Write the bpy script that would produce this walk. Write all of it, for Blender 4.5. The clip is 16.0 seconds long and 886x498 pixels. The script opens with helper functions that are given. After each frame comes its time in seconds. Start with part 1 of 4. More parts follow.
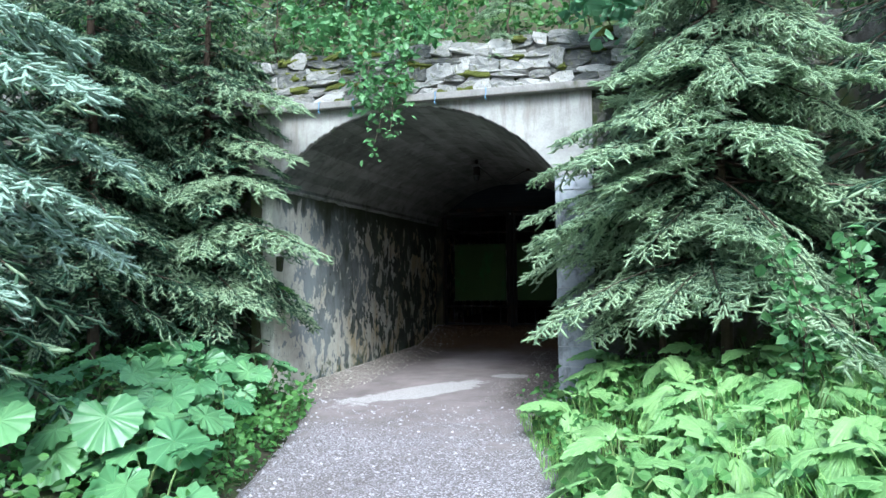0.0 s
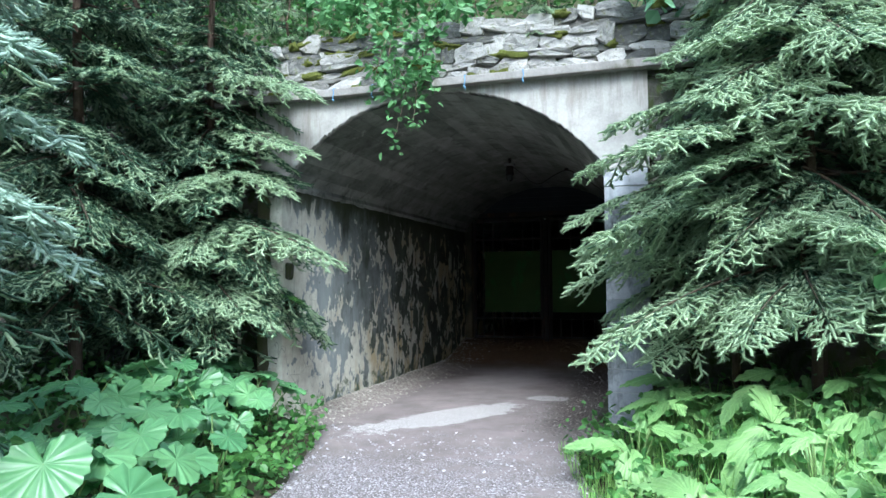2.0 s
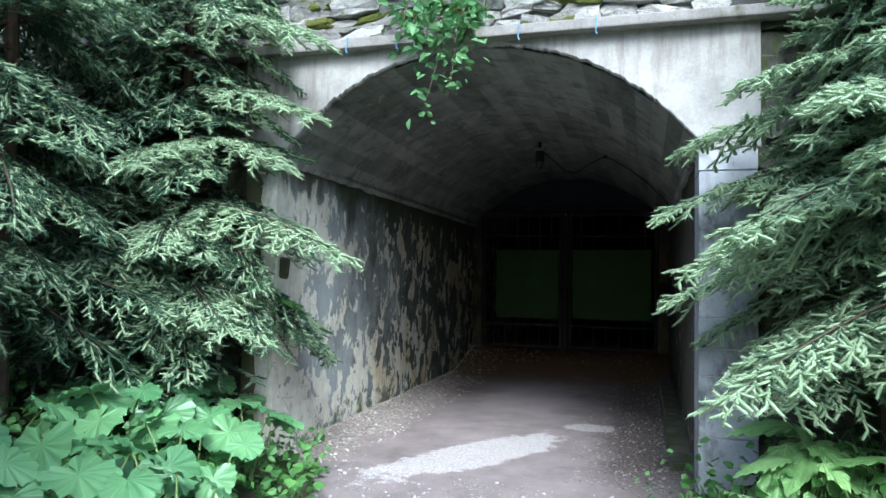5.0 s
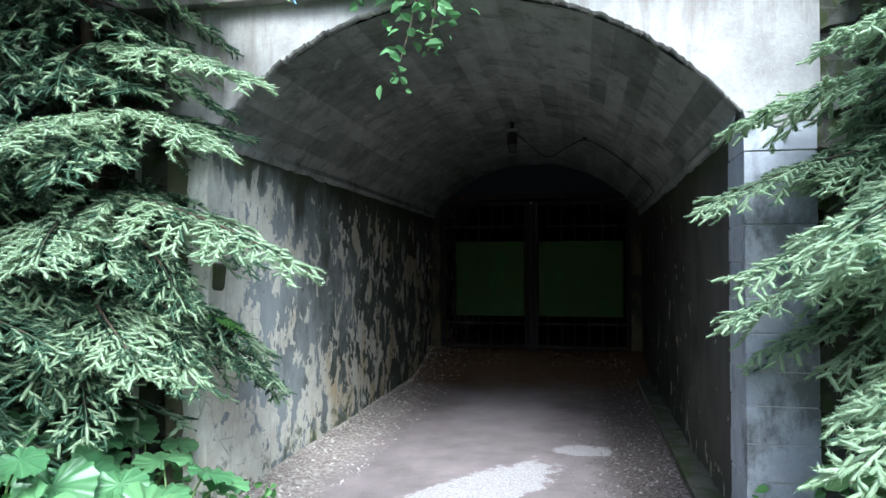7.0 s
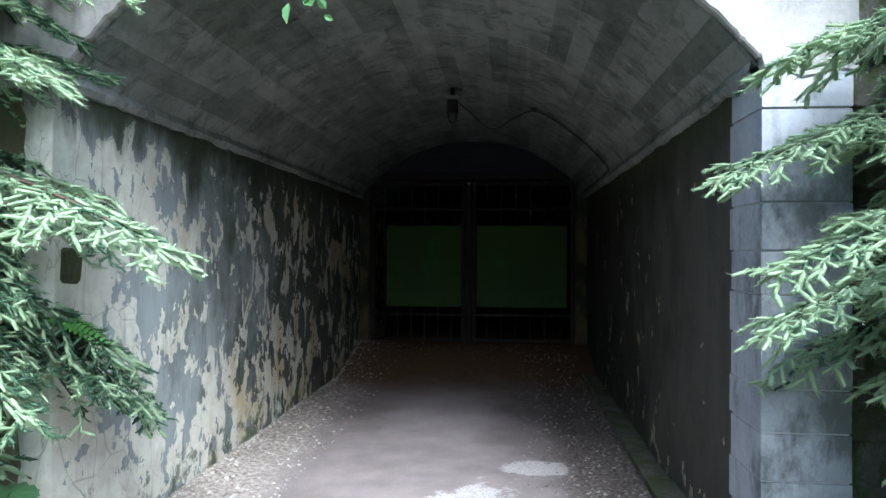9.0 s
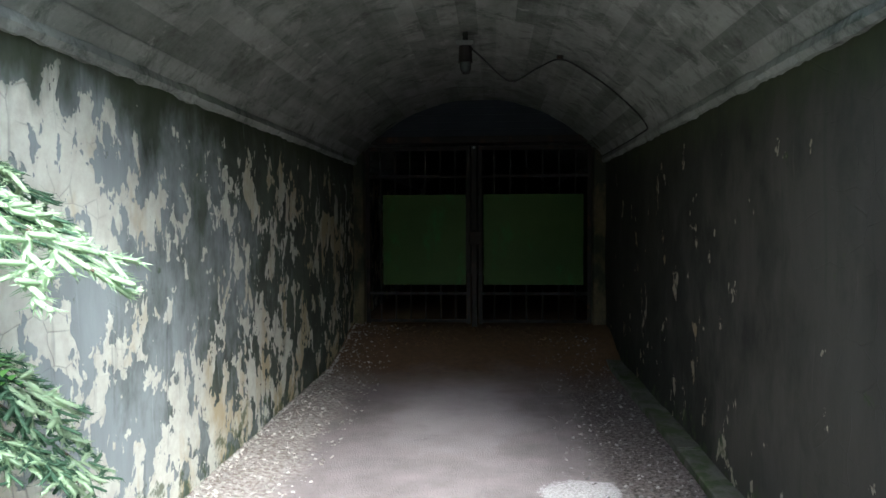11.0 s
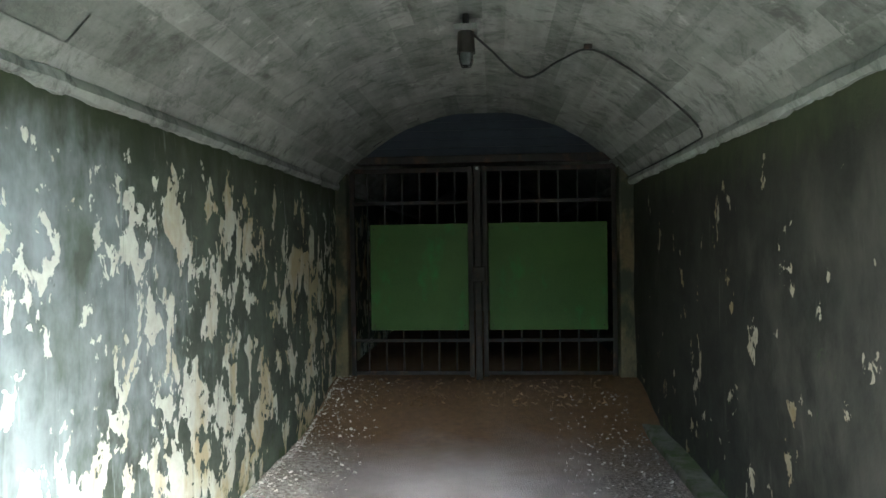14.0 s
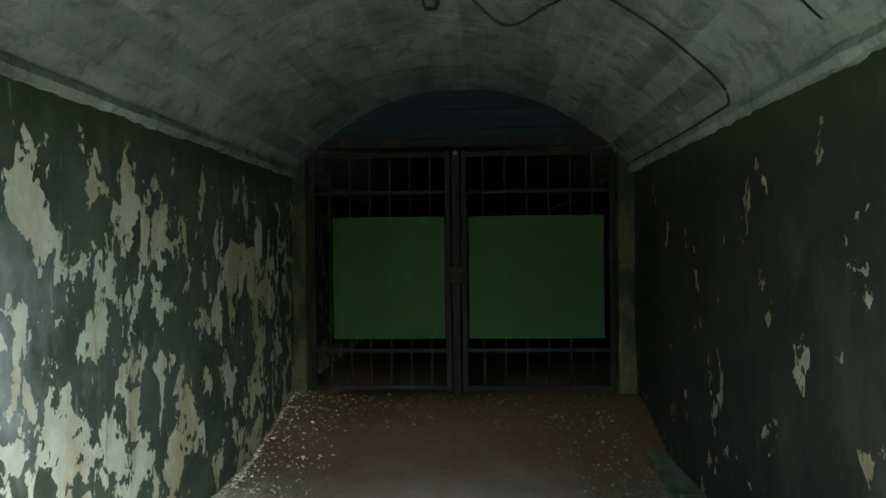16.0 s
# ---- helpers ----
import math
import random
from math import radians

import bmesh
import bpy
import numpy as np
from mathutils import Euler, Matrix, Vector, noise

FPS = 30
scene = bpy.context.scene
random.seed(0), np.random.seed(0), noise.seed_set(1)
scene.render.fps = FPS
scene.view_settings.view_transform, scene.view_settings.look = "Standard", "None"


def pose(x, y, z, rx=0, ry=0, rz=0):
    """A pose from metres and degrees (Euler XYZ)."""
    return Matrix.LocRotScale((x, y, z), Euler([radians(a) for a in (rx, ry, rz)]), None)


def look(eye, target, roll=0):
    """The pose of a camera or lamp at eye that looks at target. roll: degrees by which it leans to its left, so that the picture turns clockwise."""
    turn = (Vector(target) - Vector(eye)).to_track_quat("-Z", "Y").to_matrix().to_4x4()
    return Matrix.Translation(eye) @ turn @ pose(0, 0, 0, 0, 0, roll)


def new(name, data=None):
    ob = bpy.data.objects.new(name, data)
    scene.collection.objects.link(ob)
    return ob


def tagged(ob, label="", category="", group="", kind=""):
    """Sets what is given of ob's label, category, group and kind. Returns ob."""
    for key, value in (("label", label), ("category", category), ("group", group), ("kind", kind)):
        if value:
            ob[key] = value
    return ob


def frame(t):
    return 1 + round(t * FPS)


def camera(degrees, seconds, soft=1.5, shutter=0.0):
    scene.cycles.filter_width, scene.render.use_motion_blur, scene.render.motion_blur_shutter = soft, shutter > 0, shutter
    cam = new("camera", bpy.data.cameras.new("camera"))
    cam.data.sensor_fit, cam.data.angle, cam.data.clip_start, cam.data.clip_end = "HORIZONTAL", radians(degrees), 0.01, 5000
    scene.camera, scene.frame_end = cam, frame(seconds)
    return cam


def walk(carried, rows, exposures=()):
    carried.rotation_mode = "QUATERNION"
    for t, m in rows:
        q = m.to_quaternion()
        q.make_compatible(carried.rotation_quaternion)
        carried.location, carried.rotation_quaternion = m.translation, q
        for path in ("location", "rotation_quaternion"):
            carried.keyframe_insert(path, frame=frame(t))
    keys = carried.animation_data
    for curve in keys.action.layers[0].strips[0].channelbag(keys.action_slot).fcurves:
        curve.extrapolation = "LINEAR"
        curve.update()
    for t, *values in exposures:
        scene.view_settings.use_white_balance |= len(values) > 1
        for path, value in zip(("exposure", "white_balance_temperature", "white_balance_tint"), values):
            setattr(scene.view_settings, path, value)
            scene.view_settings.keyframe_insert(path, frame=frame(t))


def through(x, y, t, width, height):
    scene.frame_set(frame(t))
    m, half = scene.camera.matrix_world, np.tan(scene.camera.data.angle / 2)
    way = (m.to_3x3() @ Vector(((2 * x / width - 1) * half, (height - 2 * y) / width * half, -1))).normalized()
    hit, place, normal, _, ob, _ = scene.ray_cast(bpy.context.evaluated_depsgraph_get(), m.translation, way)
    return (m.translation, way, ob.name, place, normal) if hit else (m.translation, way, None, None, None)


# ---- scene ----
cam = camera(64.9, 16.0)
PATH = [
    (0, (2.28, 4.367, 1.343), (1.753, 6.295, 1.413), -0.8),
    (0.5, (2.196, 4.587, 1.354), (1.658, 6.511, 1.446), -1.0),
    (1, (2.128, 4.826, 1.34), (1.574, 6.746, 1.44), -1.0),
    (1.5, (2.088, 5.08, 1.35), (1.506, 6.991, 1.449), -0.8),
    (2, (2.021, 5.254, 1.345), (1.416, 7.158, 1.442), -0.5),
    (2.5, (1.892, 5.455, 1.353), (1.273, 7.354, 1.454), 0.2),
    (3, (1.751, 5.667, 1.418), (1.127, 7.566, 1.508), 0.6),
    (3.5, (1.597, 5.892, 1.39), (0.975, 7.791, 1.484), 1.1),
    (3.7, (1.562, 5.97, 1.379), (0.941, 7.868, 1.479), 1.1),
    (5.8, (0.908, 6.819, 1.47), (0.439, 8.762, 1.542), 0.9),
    (6, (0.838, 6.926, 1.492), (0.393, 8.874, 1.561), 0.8),
    (6.5, (0.771, 7.155, 1.545), (0.347, 9.109, 1.602), 0.4),
    (7, (0.694, 7.382, 1.541), (0.305, 9.343, 1.591), 0.0),
    (7.5, (0.59, 7.626, 1.563), (0.372, 9.614, 1.614), 0.0),
    (8, (0.544, 7.823, 1.553), (0.373, 9.815, 1.599), 0.1),
    (8.5, (0.514, 8.072, 1.529), (0.346, 10.065, 1.569), 0.1),
    (9, (0.501, 8.316, 1.548), (0.314, 10.307, 1.557), 0.3),
    (9.2, (0.496, 8.402, 1.554), (0.302, 10.392, 1.545), 0.3),
    (11.3, (0.172, 9.409, 1.626), (0.033, 11.402, 1.54), -0.4),
    (11.5, (0.174, 9.499, 1.633), (0.031, 11.492, 1.549), -0.6),
    (12, (0.149, 9.685, 1.629), (0.007, 11.678, 1.549), -0.9),
    (12.5, (0.105, 9.926, 1.651), (-0.023, 11.921, 1.6), -0.9),
    (13, (0.082, 10.147, 1.663), (-0.049, 12.143, 1.627), -1.0),
    (13.5, (0.086, 10.394, 1.665), (-0.043, 12.39, 1.658), -0.7),
    (14, (0.128, 10.598, 1.671), (-0.02, 12.592, 1.666), -0.8),
    (14.5, (0.128, 10.834, 1.649), (-0.008, 12.829, 1.64), -0.9),
    (15, (0.116, 11.069, 1.667), (-0.002, 13.066, 1.651), -0.5),
    (15.5, (0.144, 11.301, 1.648), (0.035, 13.298, 1.634), -0.9),
    (16, (0.219, 11.548, 1.642), (0.098, 13.544, 1.635), -0.6),
]
# seconds, stops, kelvin, tint
EXPOSURES = [(0, 1.5, 5200, 1), (3.5, 1.5, 5250, 1), (6, 1.65, 5200, 3), (9, 1.95, 5200, 3), (11.5, 2.5, 5500, 1), (12, 2.7, 5500, 0), (12.5, 3.15, 5500, 0), (13, 3.7, 5600, 0), (13.5, 4.1, 5550, -2), (14, 4.1, 5500, -5), (15, 3.8, 5450, -11), (16, 3.5, 5350, -17)]
walk(cam, [(t, look(eye, target, roll)) for t, eye, target, roll in PATH], EXPOSURES)

# ---- world and sun: overcast forest light ----
world = bpy.data.worlds.new("world")
scene.world = world
world.use_nodes = True
wn = world.node_tree.nodes
sky = wn.new("ShaderNodeTexSky")
sky.sky_type, sky.sun_disc = "NISHITA", False
sky.sun_elevation, sky.sun_rotation = radians(47), radians(162)
sky.air_density, sky.dust_density = 1.0, 4.0
wn["Background"].inputs["Strength"].default_value = 0.15
world.node_tree.links.new(sky.outputs[0], wn["Background"].inputs["Color"])
sun = new("sun", bpy.data.lights.new("sun", "SUN"))
sun.data.energy, sun.data.angle, sun.data.color = 2.0, radians(26), (1.0, 0.97, 0.9)
sun.matrix_world = look((8.5, -15, 29.3), (0, 11, 0))


# ---- materials ----
class Nodes:
    """A material's node tree with short ways to add to it."""

    def __init__(self, name, rough=0.9, metal=0.0, spec=0.3):
        self.m = bpy.data.materials.new(name)
        self.m.use_nodes = True
        self.t = self.m.node_tree
        self.b = self.t.nodes["Principled BSDF"]
        self.b.inputs["Roughness"].default_value = rough
        self.b.inputs["Metallic"].default_value = metal
        self.b.inputs["Specular IOR Level"].default_value = spec
        self.co = self.t.nodes.new("ShaderNodeTexCoord").outputs["Object"]

    def put(self, socket, value):
        if isinstance(value, bpy.types.NodeSocket):
            self.t.links.new(value, socket)
        elif isinstance(value, tuple) and len(value) == 3 and socket.type == "RGBA":
            socket.default_value = (*value, 1)
        else:
            socket.default_value = value

    def scaled(self, x, y, z, co=None):
        n = self.t.nodes.new("ShaderNodeMapping")
        self.put(n.inputs["Vector"], co or self.co)
        n.inputs["Scale"].default_value = (x, y, z)
        return n.outputs[0]

    def noise(self, scale, detail=4, rough=0.6, co=None, bend=0.0):
        n = self.t.nodes.new("ShaderNodeTexNoise")
        self.put(n.inputs["Vector"], co or self.co)
        n.inputs["Scale"].default_value, n.inputs["Detail"].default_value = scale, detail
        n.inputs["Roughness"].default_value, n.inputs["Distortion"].default_value = rough, bend
        return n.outputs["Fac"]

    def cells(self, scale, feature="F1", co=None):
        n = self.t.nodes.new("ShaderNodeTexVoronoi")
        n.feature = feature
        self.put(n.inputs["Vector"], co or self.co)
        n.inputs["Scale"].default_value = scale
        return n

    def ramp(self, value, lo, hi, a=0.0, b=1.0):
        n = self.t.nodes.new("ShaderNodeMapRange")
        for k, v in zip(("Value", "From Min", "From Max", "To Min", "To Max"), (value, lo, hi, a, b)):
            self.put(n.inputs[k], v)
        return n.outputs[0]

    def math(self, op, a, b=0.0):
        n = self.t.nodes.new("ShaderNodeMath")
        n.operation = op
        self.put(n.inputs[0], a), self.put(n.inputs[1], b)
        return n.outputs[0]

    def mix(self, fac, a, b):
        n = self.t.nodes.new("ShaderNodeMix")
        n.data_type = "RGBA"
        self.put(n.inputs[0], fac), self.put(n.inputs[6], a), self.put(n.inputs[7], b)
        return n.outputs[2]

    def axis(self, which, co=None):
        n = self.t.nodes.new("ShaderNodeSeparateXYZ")
        self.put(n.inputs[0], co or self.co)
        return n.outputs[which]

    def random(self):
        return self.t.nodes.new("ShaderNodeObjectInfo").outputs["Random"]

    def island(self):
        return self.t.nodes.new("ShaderNodeNewGeometry").outputs["Random Per Island"]

    def done(self, colour, bump=None, strength=0.4, depth=0.01, rough=None):
        self.put(self.b.inputs["Base Color"], colour)
        if rough is not None:
            self.put(self.b.inputs["Roughness"], rough)
        if bump is not None:
            n = self.t.nodes.new("ShaderNodeBump")
            n.inputs["Strength"].default_value, n.inputs["Distance"].default_value = strength, depth
            self.put(n.inputs["Height"], bump)
            self.put(self.b.inputs["Normal"], n.outputs[0])
        return self.m


def surface(name, dark, light, scale=3.0, rough=0.9, grain=60.0, bump=0.4, depth=0.006, stain=None, stain_cut=0.6, metal=0.0, spec=0.3, piece=0.0):
    """A plain mineral, metal or wooden surface: broad tone, fine grain, and stains."""
    n = Nodes(name, rough, metal, spec)
    broad, fine = n.noise(scale, 5, 0.65), n.noise(grain, 3, 0.7)
    tone = n.math("ADD", n.math("MULTIPLY", broad, 0.7), n.math("MULTIPLY", fine, 0.3))
    if piece:
        tone = n.math("ADD", tone, n.ramp(n.random(), 0, 1, -piece, piece))
    c = n.mix(n.ramp(tone, 0.3, 0.7), dark, light)
    if stain:
        c = n.mix(n.ramp(n.noise(scale * 0.8, 6, 0.7, n.scaled(1.3, 1.3, 0.7)), stain_cut - 0.06, stain_cut + 0.06), c, stain)
    return n.done(c, tone, bump, depth)


def peeling(name, base, film, cream, side, film_far=14.8, less=0.0):
    """Old limewash: a dark damp wall with a blue-grey film and flaking cream paint, moss at head and foot."""
    n = Nodes(name, 0.85, 0, 0.35)
    y, z = n.axis(1), n.axis(2)
    grain = n.noise(45, 4, 0.7)
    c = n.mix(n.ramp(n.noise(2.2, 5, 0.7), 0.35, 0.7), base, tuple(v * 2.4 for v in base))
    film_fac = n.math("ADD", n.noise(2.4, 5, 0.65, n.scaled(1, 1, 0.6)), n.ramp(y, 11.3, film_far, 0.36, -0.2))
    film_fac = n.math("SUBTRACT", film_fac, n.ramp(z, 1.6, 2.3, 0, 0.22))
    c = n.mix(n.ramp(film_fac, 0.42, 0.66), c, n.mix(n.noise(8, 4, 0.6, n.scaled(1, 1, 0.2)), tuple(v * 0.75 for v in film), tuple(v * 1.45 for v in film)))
    run = n.math("SUBTRACT", n.noise(26, 3, 0.6, n.scaled(1, 1, 0.05)), n.ramp(n.noise(3, 2), 0.4, 0.6, 0.12, 0.0))
    c = n.mix(n.ramp(run, 0.62, 0.7, 0, 0.4), c, tuple(v * 1.7 for v in film))
    flake = n.math("ADD", n.math("MULTIPLY", n.noise(4.7, 4, 0.52, n.scaled(1, 1, 0.72), 0.5), 0.72), n.math("MULTIPLY", n.noise(16, 3, 0.6, n.scaled(1, 1, 0.7), 0.5), 0.34))
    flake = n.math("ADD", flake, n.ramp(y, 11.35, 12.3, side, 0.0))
    flake = n.math("ADD", flake, n.math("MULTIPLY", n.math("SUBTRACT", n.noise(1.3, 2), 0.5), 0.2))
    flake = n.math("ADD", flake, n.ramp(z, 0.0, 0.9, 0.05, 0.0))
    band = n.math("MULTIPLY", n.ramp(n.math("ABSOLUTE", n.math("SUBTRACT", z, 1.25)), 0.25, 0.5, 1, 0), n.ramp(y, 13.2, 13.9, 1, 0))
    flake = n.math("SUBTRACT", flake, n.math("MULTIPLY", band, 0.05))
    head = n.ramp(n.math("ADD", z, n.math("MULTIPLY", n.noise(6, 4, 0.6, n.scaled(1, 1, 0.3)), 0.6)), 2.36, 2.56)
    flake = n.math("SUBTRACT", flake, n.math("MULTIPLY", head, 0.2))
    mask = n.ramp(flake, 0.585 + less, 0.598 + less)
    paint = n.mix(n.ramp(n.noise(9, 5, 0.7), 0.3, 0.7), cream, tuple(min(v * 1.45, 0.78) for v in cream))
    stain = n.math("ADD", n.noise(3, 4, 0.65, n.scaled(1, 1, 0.5)), n.ramp(y, 12.0, 16.0, -0.1, 0.1))
    paint = n.mix(n.ramp(stain, 0.5, 0.66, 0, 0.8), paint, (cream[0] * 0.85, cream[1] * 0.7, cream[2] * 0.42))
    bent = n.t.nodes.new("ShaderNodeVectorMath")
    bent.operation = "ADD"
    n.put(bent.inputs[0], n.co), n.put(bent.inputs[1], n.scaled(0.35, 0.35, 0.35, n.t.nodes.new("ShaderNodeTexNoise").outputs["Color"]))
    crack = n.cells(5.0, "DISTANCE_TO_EDGE", bent.outputs[0]).outputs["Distance"]
    crack = n.math("MULTIPLY", n.ramp(crack, 0.0, 0.022, 1, 0), n.math("MULTIPLY", n.ramp(y, 11.6, 12.8, 0.6, 0.0), n.ramp(n.noise(4, 3), 0.42, 0.55, 0, 1)))
    paint = n.mix(crack, paint, tuple(v * 0.35 for v in cream))
    c = n.mix(mask, c, paint)
    drip = n.ramp(n.noise(14, 3, 0.6, n.scaled(1, 1, 0.06)), 0.6, 0.72, 0, 0.35)
    c = n.mix(drip, c, (0.035, 0.042, 0.03))
    moss = n.ramp(n.math("ADD", n.noise(6, 5, 0.7), n.ramp(z, 0.0, 0.45, 0.2, 0.0)), 0.66, 0.74, 0, 0.75)
    c = n.mix(moss, c, (0.055, 0.08, 0.028))
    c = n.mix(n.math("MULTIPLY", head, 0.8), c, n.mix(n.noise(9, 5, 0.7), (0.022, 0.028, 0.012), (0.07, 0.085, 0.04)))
    h = n.math("SUBTRACT", n.math("ADD", n.math("MULTIPLY", grain, 0.35), n.math("MULTIPLY", mask, 0.7)), crack)
    return n.done(c, h, 0.7, 0.008)


def leaf_stuff(name, dark, light, rough=0.5, through=0.25, scale=14.0, piece=True, veins=""):
    """Leaves and needles: tone by piece, thin enough to let some light through."""
    n = Nodes(name, rough, 0, 0.4)
    r = n.island() if piece else n.random()
    c = n.mix(n.ramp(n.math("ADD", n.math("MULTIPLY", r, 0.45), n.math("MULTIPLY", n.noise(scale, 3), 0.6)), 0.2, 0.8), dark, light)
    if veins:
        ax, ay = n.axis(0), n.axis(1)
        if veins == "fan":
            fan = n.math("ABSOLUTE", n.math("SINE", n.math("MULTIPLY", n.math("ARCTAN2", ay, ax), 5.0)))
        else:
            side = n.math("ADD", ax, n.math("MULTIPLY", n.math("ABSOLUTE", ay), -0.9))
            fan = n.math("MINIMUM", n.math("ABSOLUTE", n.math("SINE", n.math("MULTIPLY", side, 52.0))), n.math("MULTIPLY", n.math("ABSOLUTE", ay), 45.0))
        vein = n.ramp(fan, 0.03, 0.16, 1, 0)
        c = n.mix(n.math("MULTIPLY", vein, 0.28), c, tuple(min(v * 1.6, 1) for v in light))
        bump = n.t.nodes.new("ShaderNodeBump")
        bump.inputs["Strength"].default_value, bump.inputs["Distance"].default_value = 0.3, 0.006
        n.put(bump.inputs["Height"], n.math("ADD", n.math("MULTIPLY", n.ramp(fan, 0.0, 0.6), 0.7), n.math("MULTIPLY", n.noise(30, 3), 0.5)))
        n.put(n.b.inputs["Normal"], bump.outputs[0])
    n.put(n.b.inputs["Base Color"], c)
    tr = n.t.nodes.new("ShaderNodeBsdfTranslucent")
    n.put(tr.inputs[0], c)
    mx = n.t.nodes.new("ShaderNodeMixShader")
    mx.inputs[0].default_value = through
    n.t.links.new(n.b.outputs[0], mx.inputs[1])
    n.t.links.new(tr.outputs[0], mx.inputs[2])
    n.t.links.new(mx.outputs[0], n.t.nodes["Material Output"].inputs["Surface"])
    return n.m


def gravel_path(name):
    """Trodden brown-grey earth in the tunnel, pale crushed gravel outside it, one blending raggedly into the other."""
    n = Nodes(name, 0.95, 0, 0.2)
    x, y = n.axis(0), n.axis(1)
    chips = n.cells(75)
    fine = n.noise(160, 3, 0.7)
    earth = n.mix(n.ramp(n.noise(2.5, 6, 0.7), 0.3, 0.7), (0.15, 0.126, 0.122), (0.25, 0.212, 0.207))
    # Pool of light on the floor, painted as a paler oval of earth.
    light_oval = n.ramp(n.math("ADD", n.math("ABSOLUTE", n.math("ADD", x, 0.1)), n.math("MULTIPLY", n.math("SUBTRACT", n.noise(1.8, 4, 0.6), 0.5), 0.5)), 0.25, 0.85, 1, 0)
    light_oval = n.math("MULTIPLY", n.math("MULTIPLY", light_oval, n.ramp(y, 15.6, 17.2, 1, 0)), n.ramp(y, 13.3, 14.8, 0, 1))
    earth = n.mix(light_oval, earth, n.mix(n.noise(3, 5, 0.7), (0.28, 0.24, 0.24), (0.43, 0.38, 0.38)))
    earth = n.mix(n.ramp(fine, 0.62, 0.72, 0, 0.35), earth, (0.36, 0.31, 0.29))
    stone = n.mix(n.ramp(n.axis(0, chips.outputs["Color"]), 0.15, 0.95), (0.17, 0.155, 0.165), (0.58, 0.55, 0.57))
    stone = n.mix(n.ramp(chips.outputs["Distance"], 0.3, 0.65), stone, (0.12, 0.1, 0.095))
    where = n.math("ADD", n.ramp(y, 8.5, 11.6, 0.28, -0.2), n.noise(2.2, 5, 0.7))
    c = n.mix(n.ramp(where, 0.42, 0.6, 0, 0.85), earth, stone)
    c = n.mix(n.ramp(n.noise(0.9, 4, 0.6), 0.52, 0.66, 0, 0.4), c, (0.12, 0.1, 0.09))
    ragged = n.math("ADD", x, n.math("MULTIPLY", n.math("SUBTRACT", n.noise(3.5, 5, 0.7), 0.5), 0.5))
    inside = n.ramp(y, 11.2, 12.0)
    # Litter along the east side, its tone deepened for the shade there.
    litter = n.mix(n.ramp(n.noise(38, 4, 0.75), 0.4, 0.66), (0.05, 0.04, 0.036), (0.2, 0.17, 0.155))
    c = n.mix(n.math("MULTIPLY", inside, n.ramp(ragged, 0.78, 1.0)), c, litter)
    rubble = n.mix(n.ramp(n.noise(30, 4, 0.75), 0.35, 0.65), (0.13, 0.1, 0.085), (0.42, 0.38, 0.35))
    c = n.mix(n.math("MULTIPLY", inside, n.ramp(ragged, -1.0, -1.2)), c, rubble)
    c = n.mix(n.ramp(n.math("ADD", y, n.math("MULTIPLY", n.noise(1.6, 4), 1.2)), 16.2, 17.4, 0, 0.9), c, n.mix(n.noise(14, 4, 0.7), (0.05, 0.028, 0.015), (0.2, 0.115, 0.05)))
    dry = n.mix(n.ramp(n.noise(60, 4, 0.75), 0.35, 0.65), (0.23, 0.21, 0.205), (0.52, 0.49, 0.48))
    for cx, cy, along, across, turn in ((-0.1, 12.0, 1.15, 0.31, 1.06), (0.72, 13.36, 0.25, 0.17, 0.1)):
        dx, dy = n.math("SUBTRACT", x, cx), n.math("SUBTRACT", y, cy)
        u = n.math("ADD", n.math("MULTIPLY", dx, math.cos(turn) / along), n.math("MULTIPLY", dy, math.sin(turn) / along))
        v = n.math("ADD", n.math("MULTIPLY", dx, -math.sin(turn) / across), n.math("MULTIPLY", dy, math.cos(turn) / across))
        d = n.math("SQRT", n.math("ADD", n.math("MULTIPLY", u, u), n.math("MULTIPLY", v, v)))
        d = n.math("ADD", d, n.math("MULTIPLY", n.math("SUBTRACT", n.noise(5.5, 6, 0.75), 0.5), 1.5))
        c = n.mix(n.ramp(d, 0.9, 1.05, 0.95, 0.0), c, dry)
    return n.done(c, n.math("ADD", n.math("MULTIPLY", chips.outputs["Distance"], -0.6), n.math("MULTIPLY", fine, 0.5)), 0.5, 0.012)


def weathered(name, dark, light):
    """Pale weathered concrete: blotches, rusty and sooty runs, pits."""
    n = Nodes(name, 0.9, 0, 0.25)
    fine, broad = n.noise(55, 4, 0.75), n.noise(2.6, 6, 0.72)
    tone = n.math("ADD", n.math("MULTIPLY", broad, 0.75), n.math("MULTIPLY", fine, 0.25))
    c = n.mix(n.ramp(tone, 0.35, 0.65), dark, light)
    runs = n.math("MULTIPLY", n.noise(11, 4, 0.65, n.scaled(1, 1, 0.12)), n.ramp(n.noise(1.7, 3), 0.3, 0.6, 0.75, 1.1))
    c = n.mix(n.ramp(runs, 0.5, 0.68, 0, 0.55), c, (0.17, 0.145, 0.12))
    c = n.mix(n.ramp(n.noise(4.5, 6, 0.75), 0.6, 0.7, 0, 0.6), c, (0.24, 0.23, 0.19))
    pits = n.ramp(n.cells(28).outputs["Distance"], 0.05, 0.16, 0.0, 1.0)
    return n.done(c, n.math("ADD", n.math("MULTIPLY", tone, 0.8), n.math("MULTIPLY", pits, 0.3)), 0.6, 0.008)


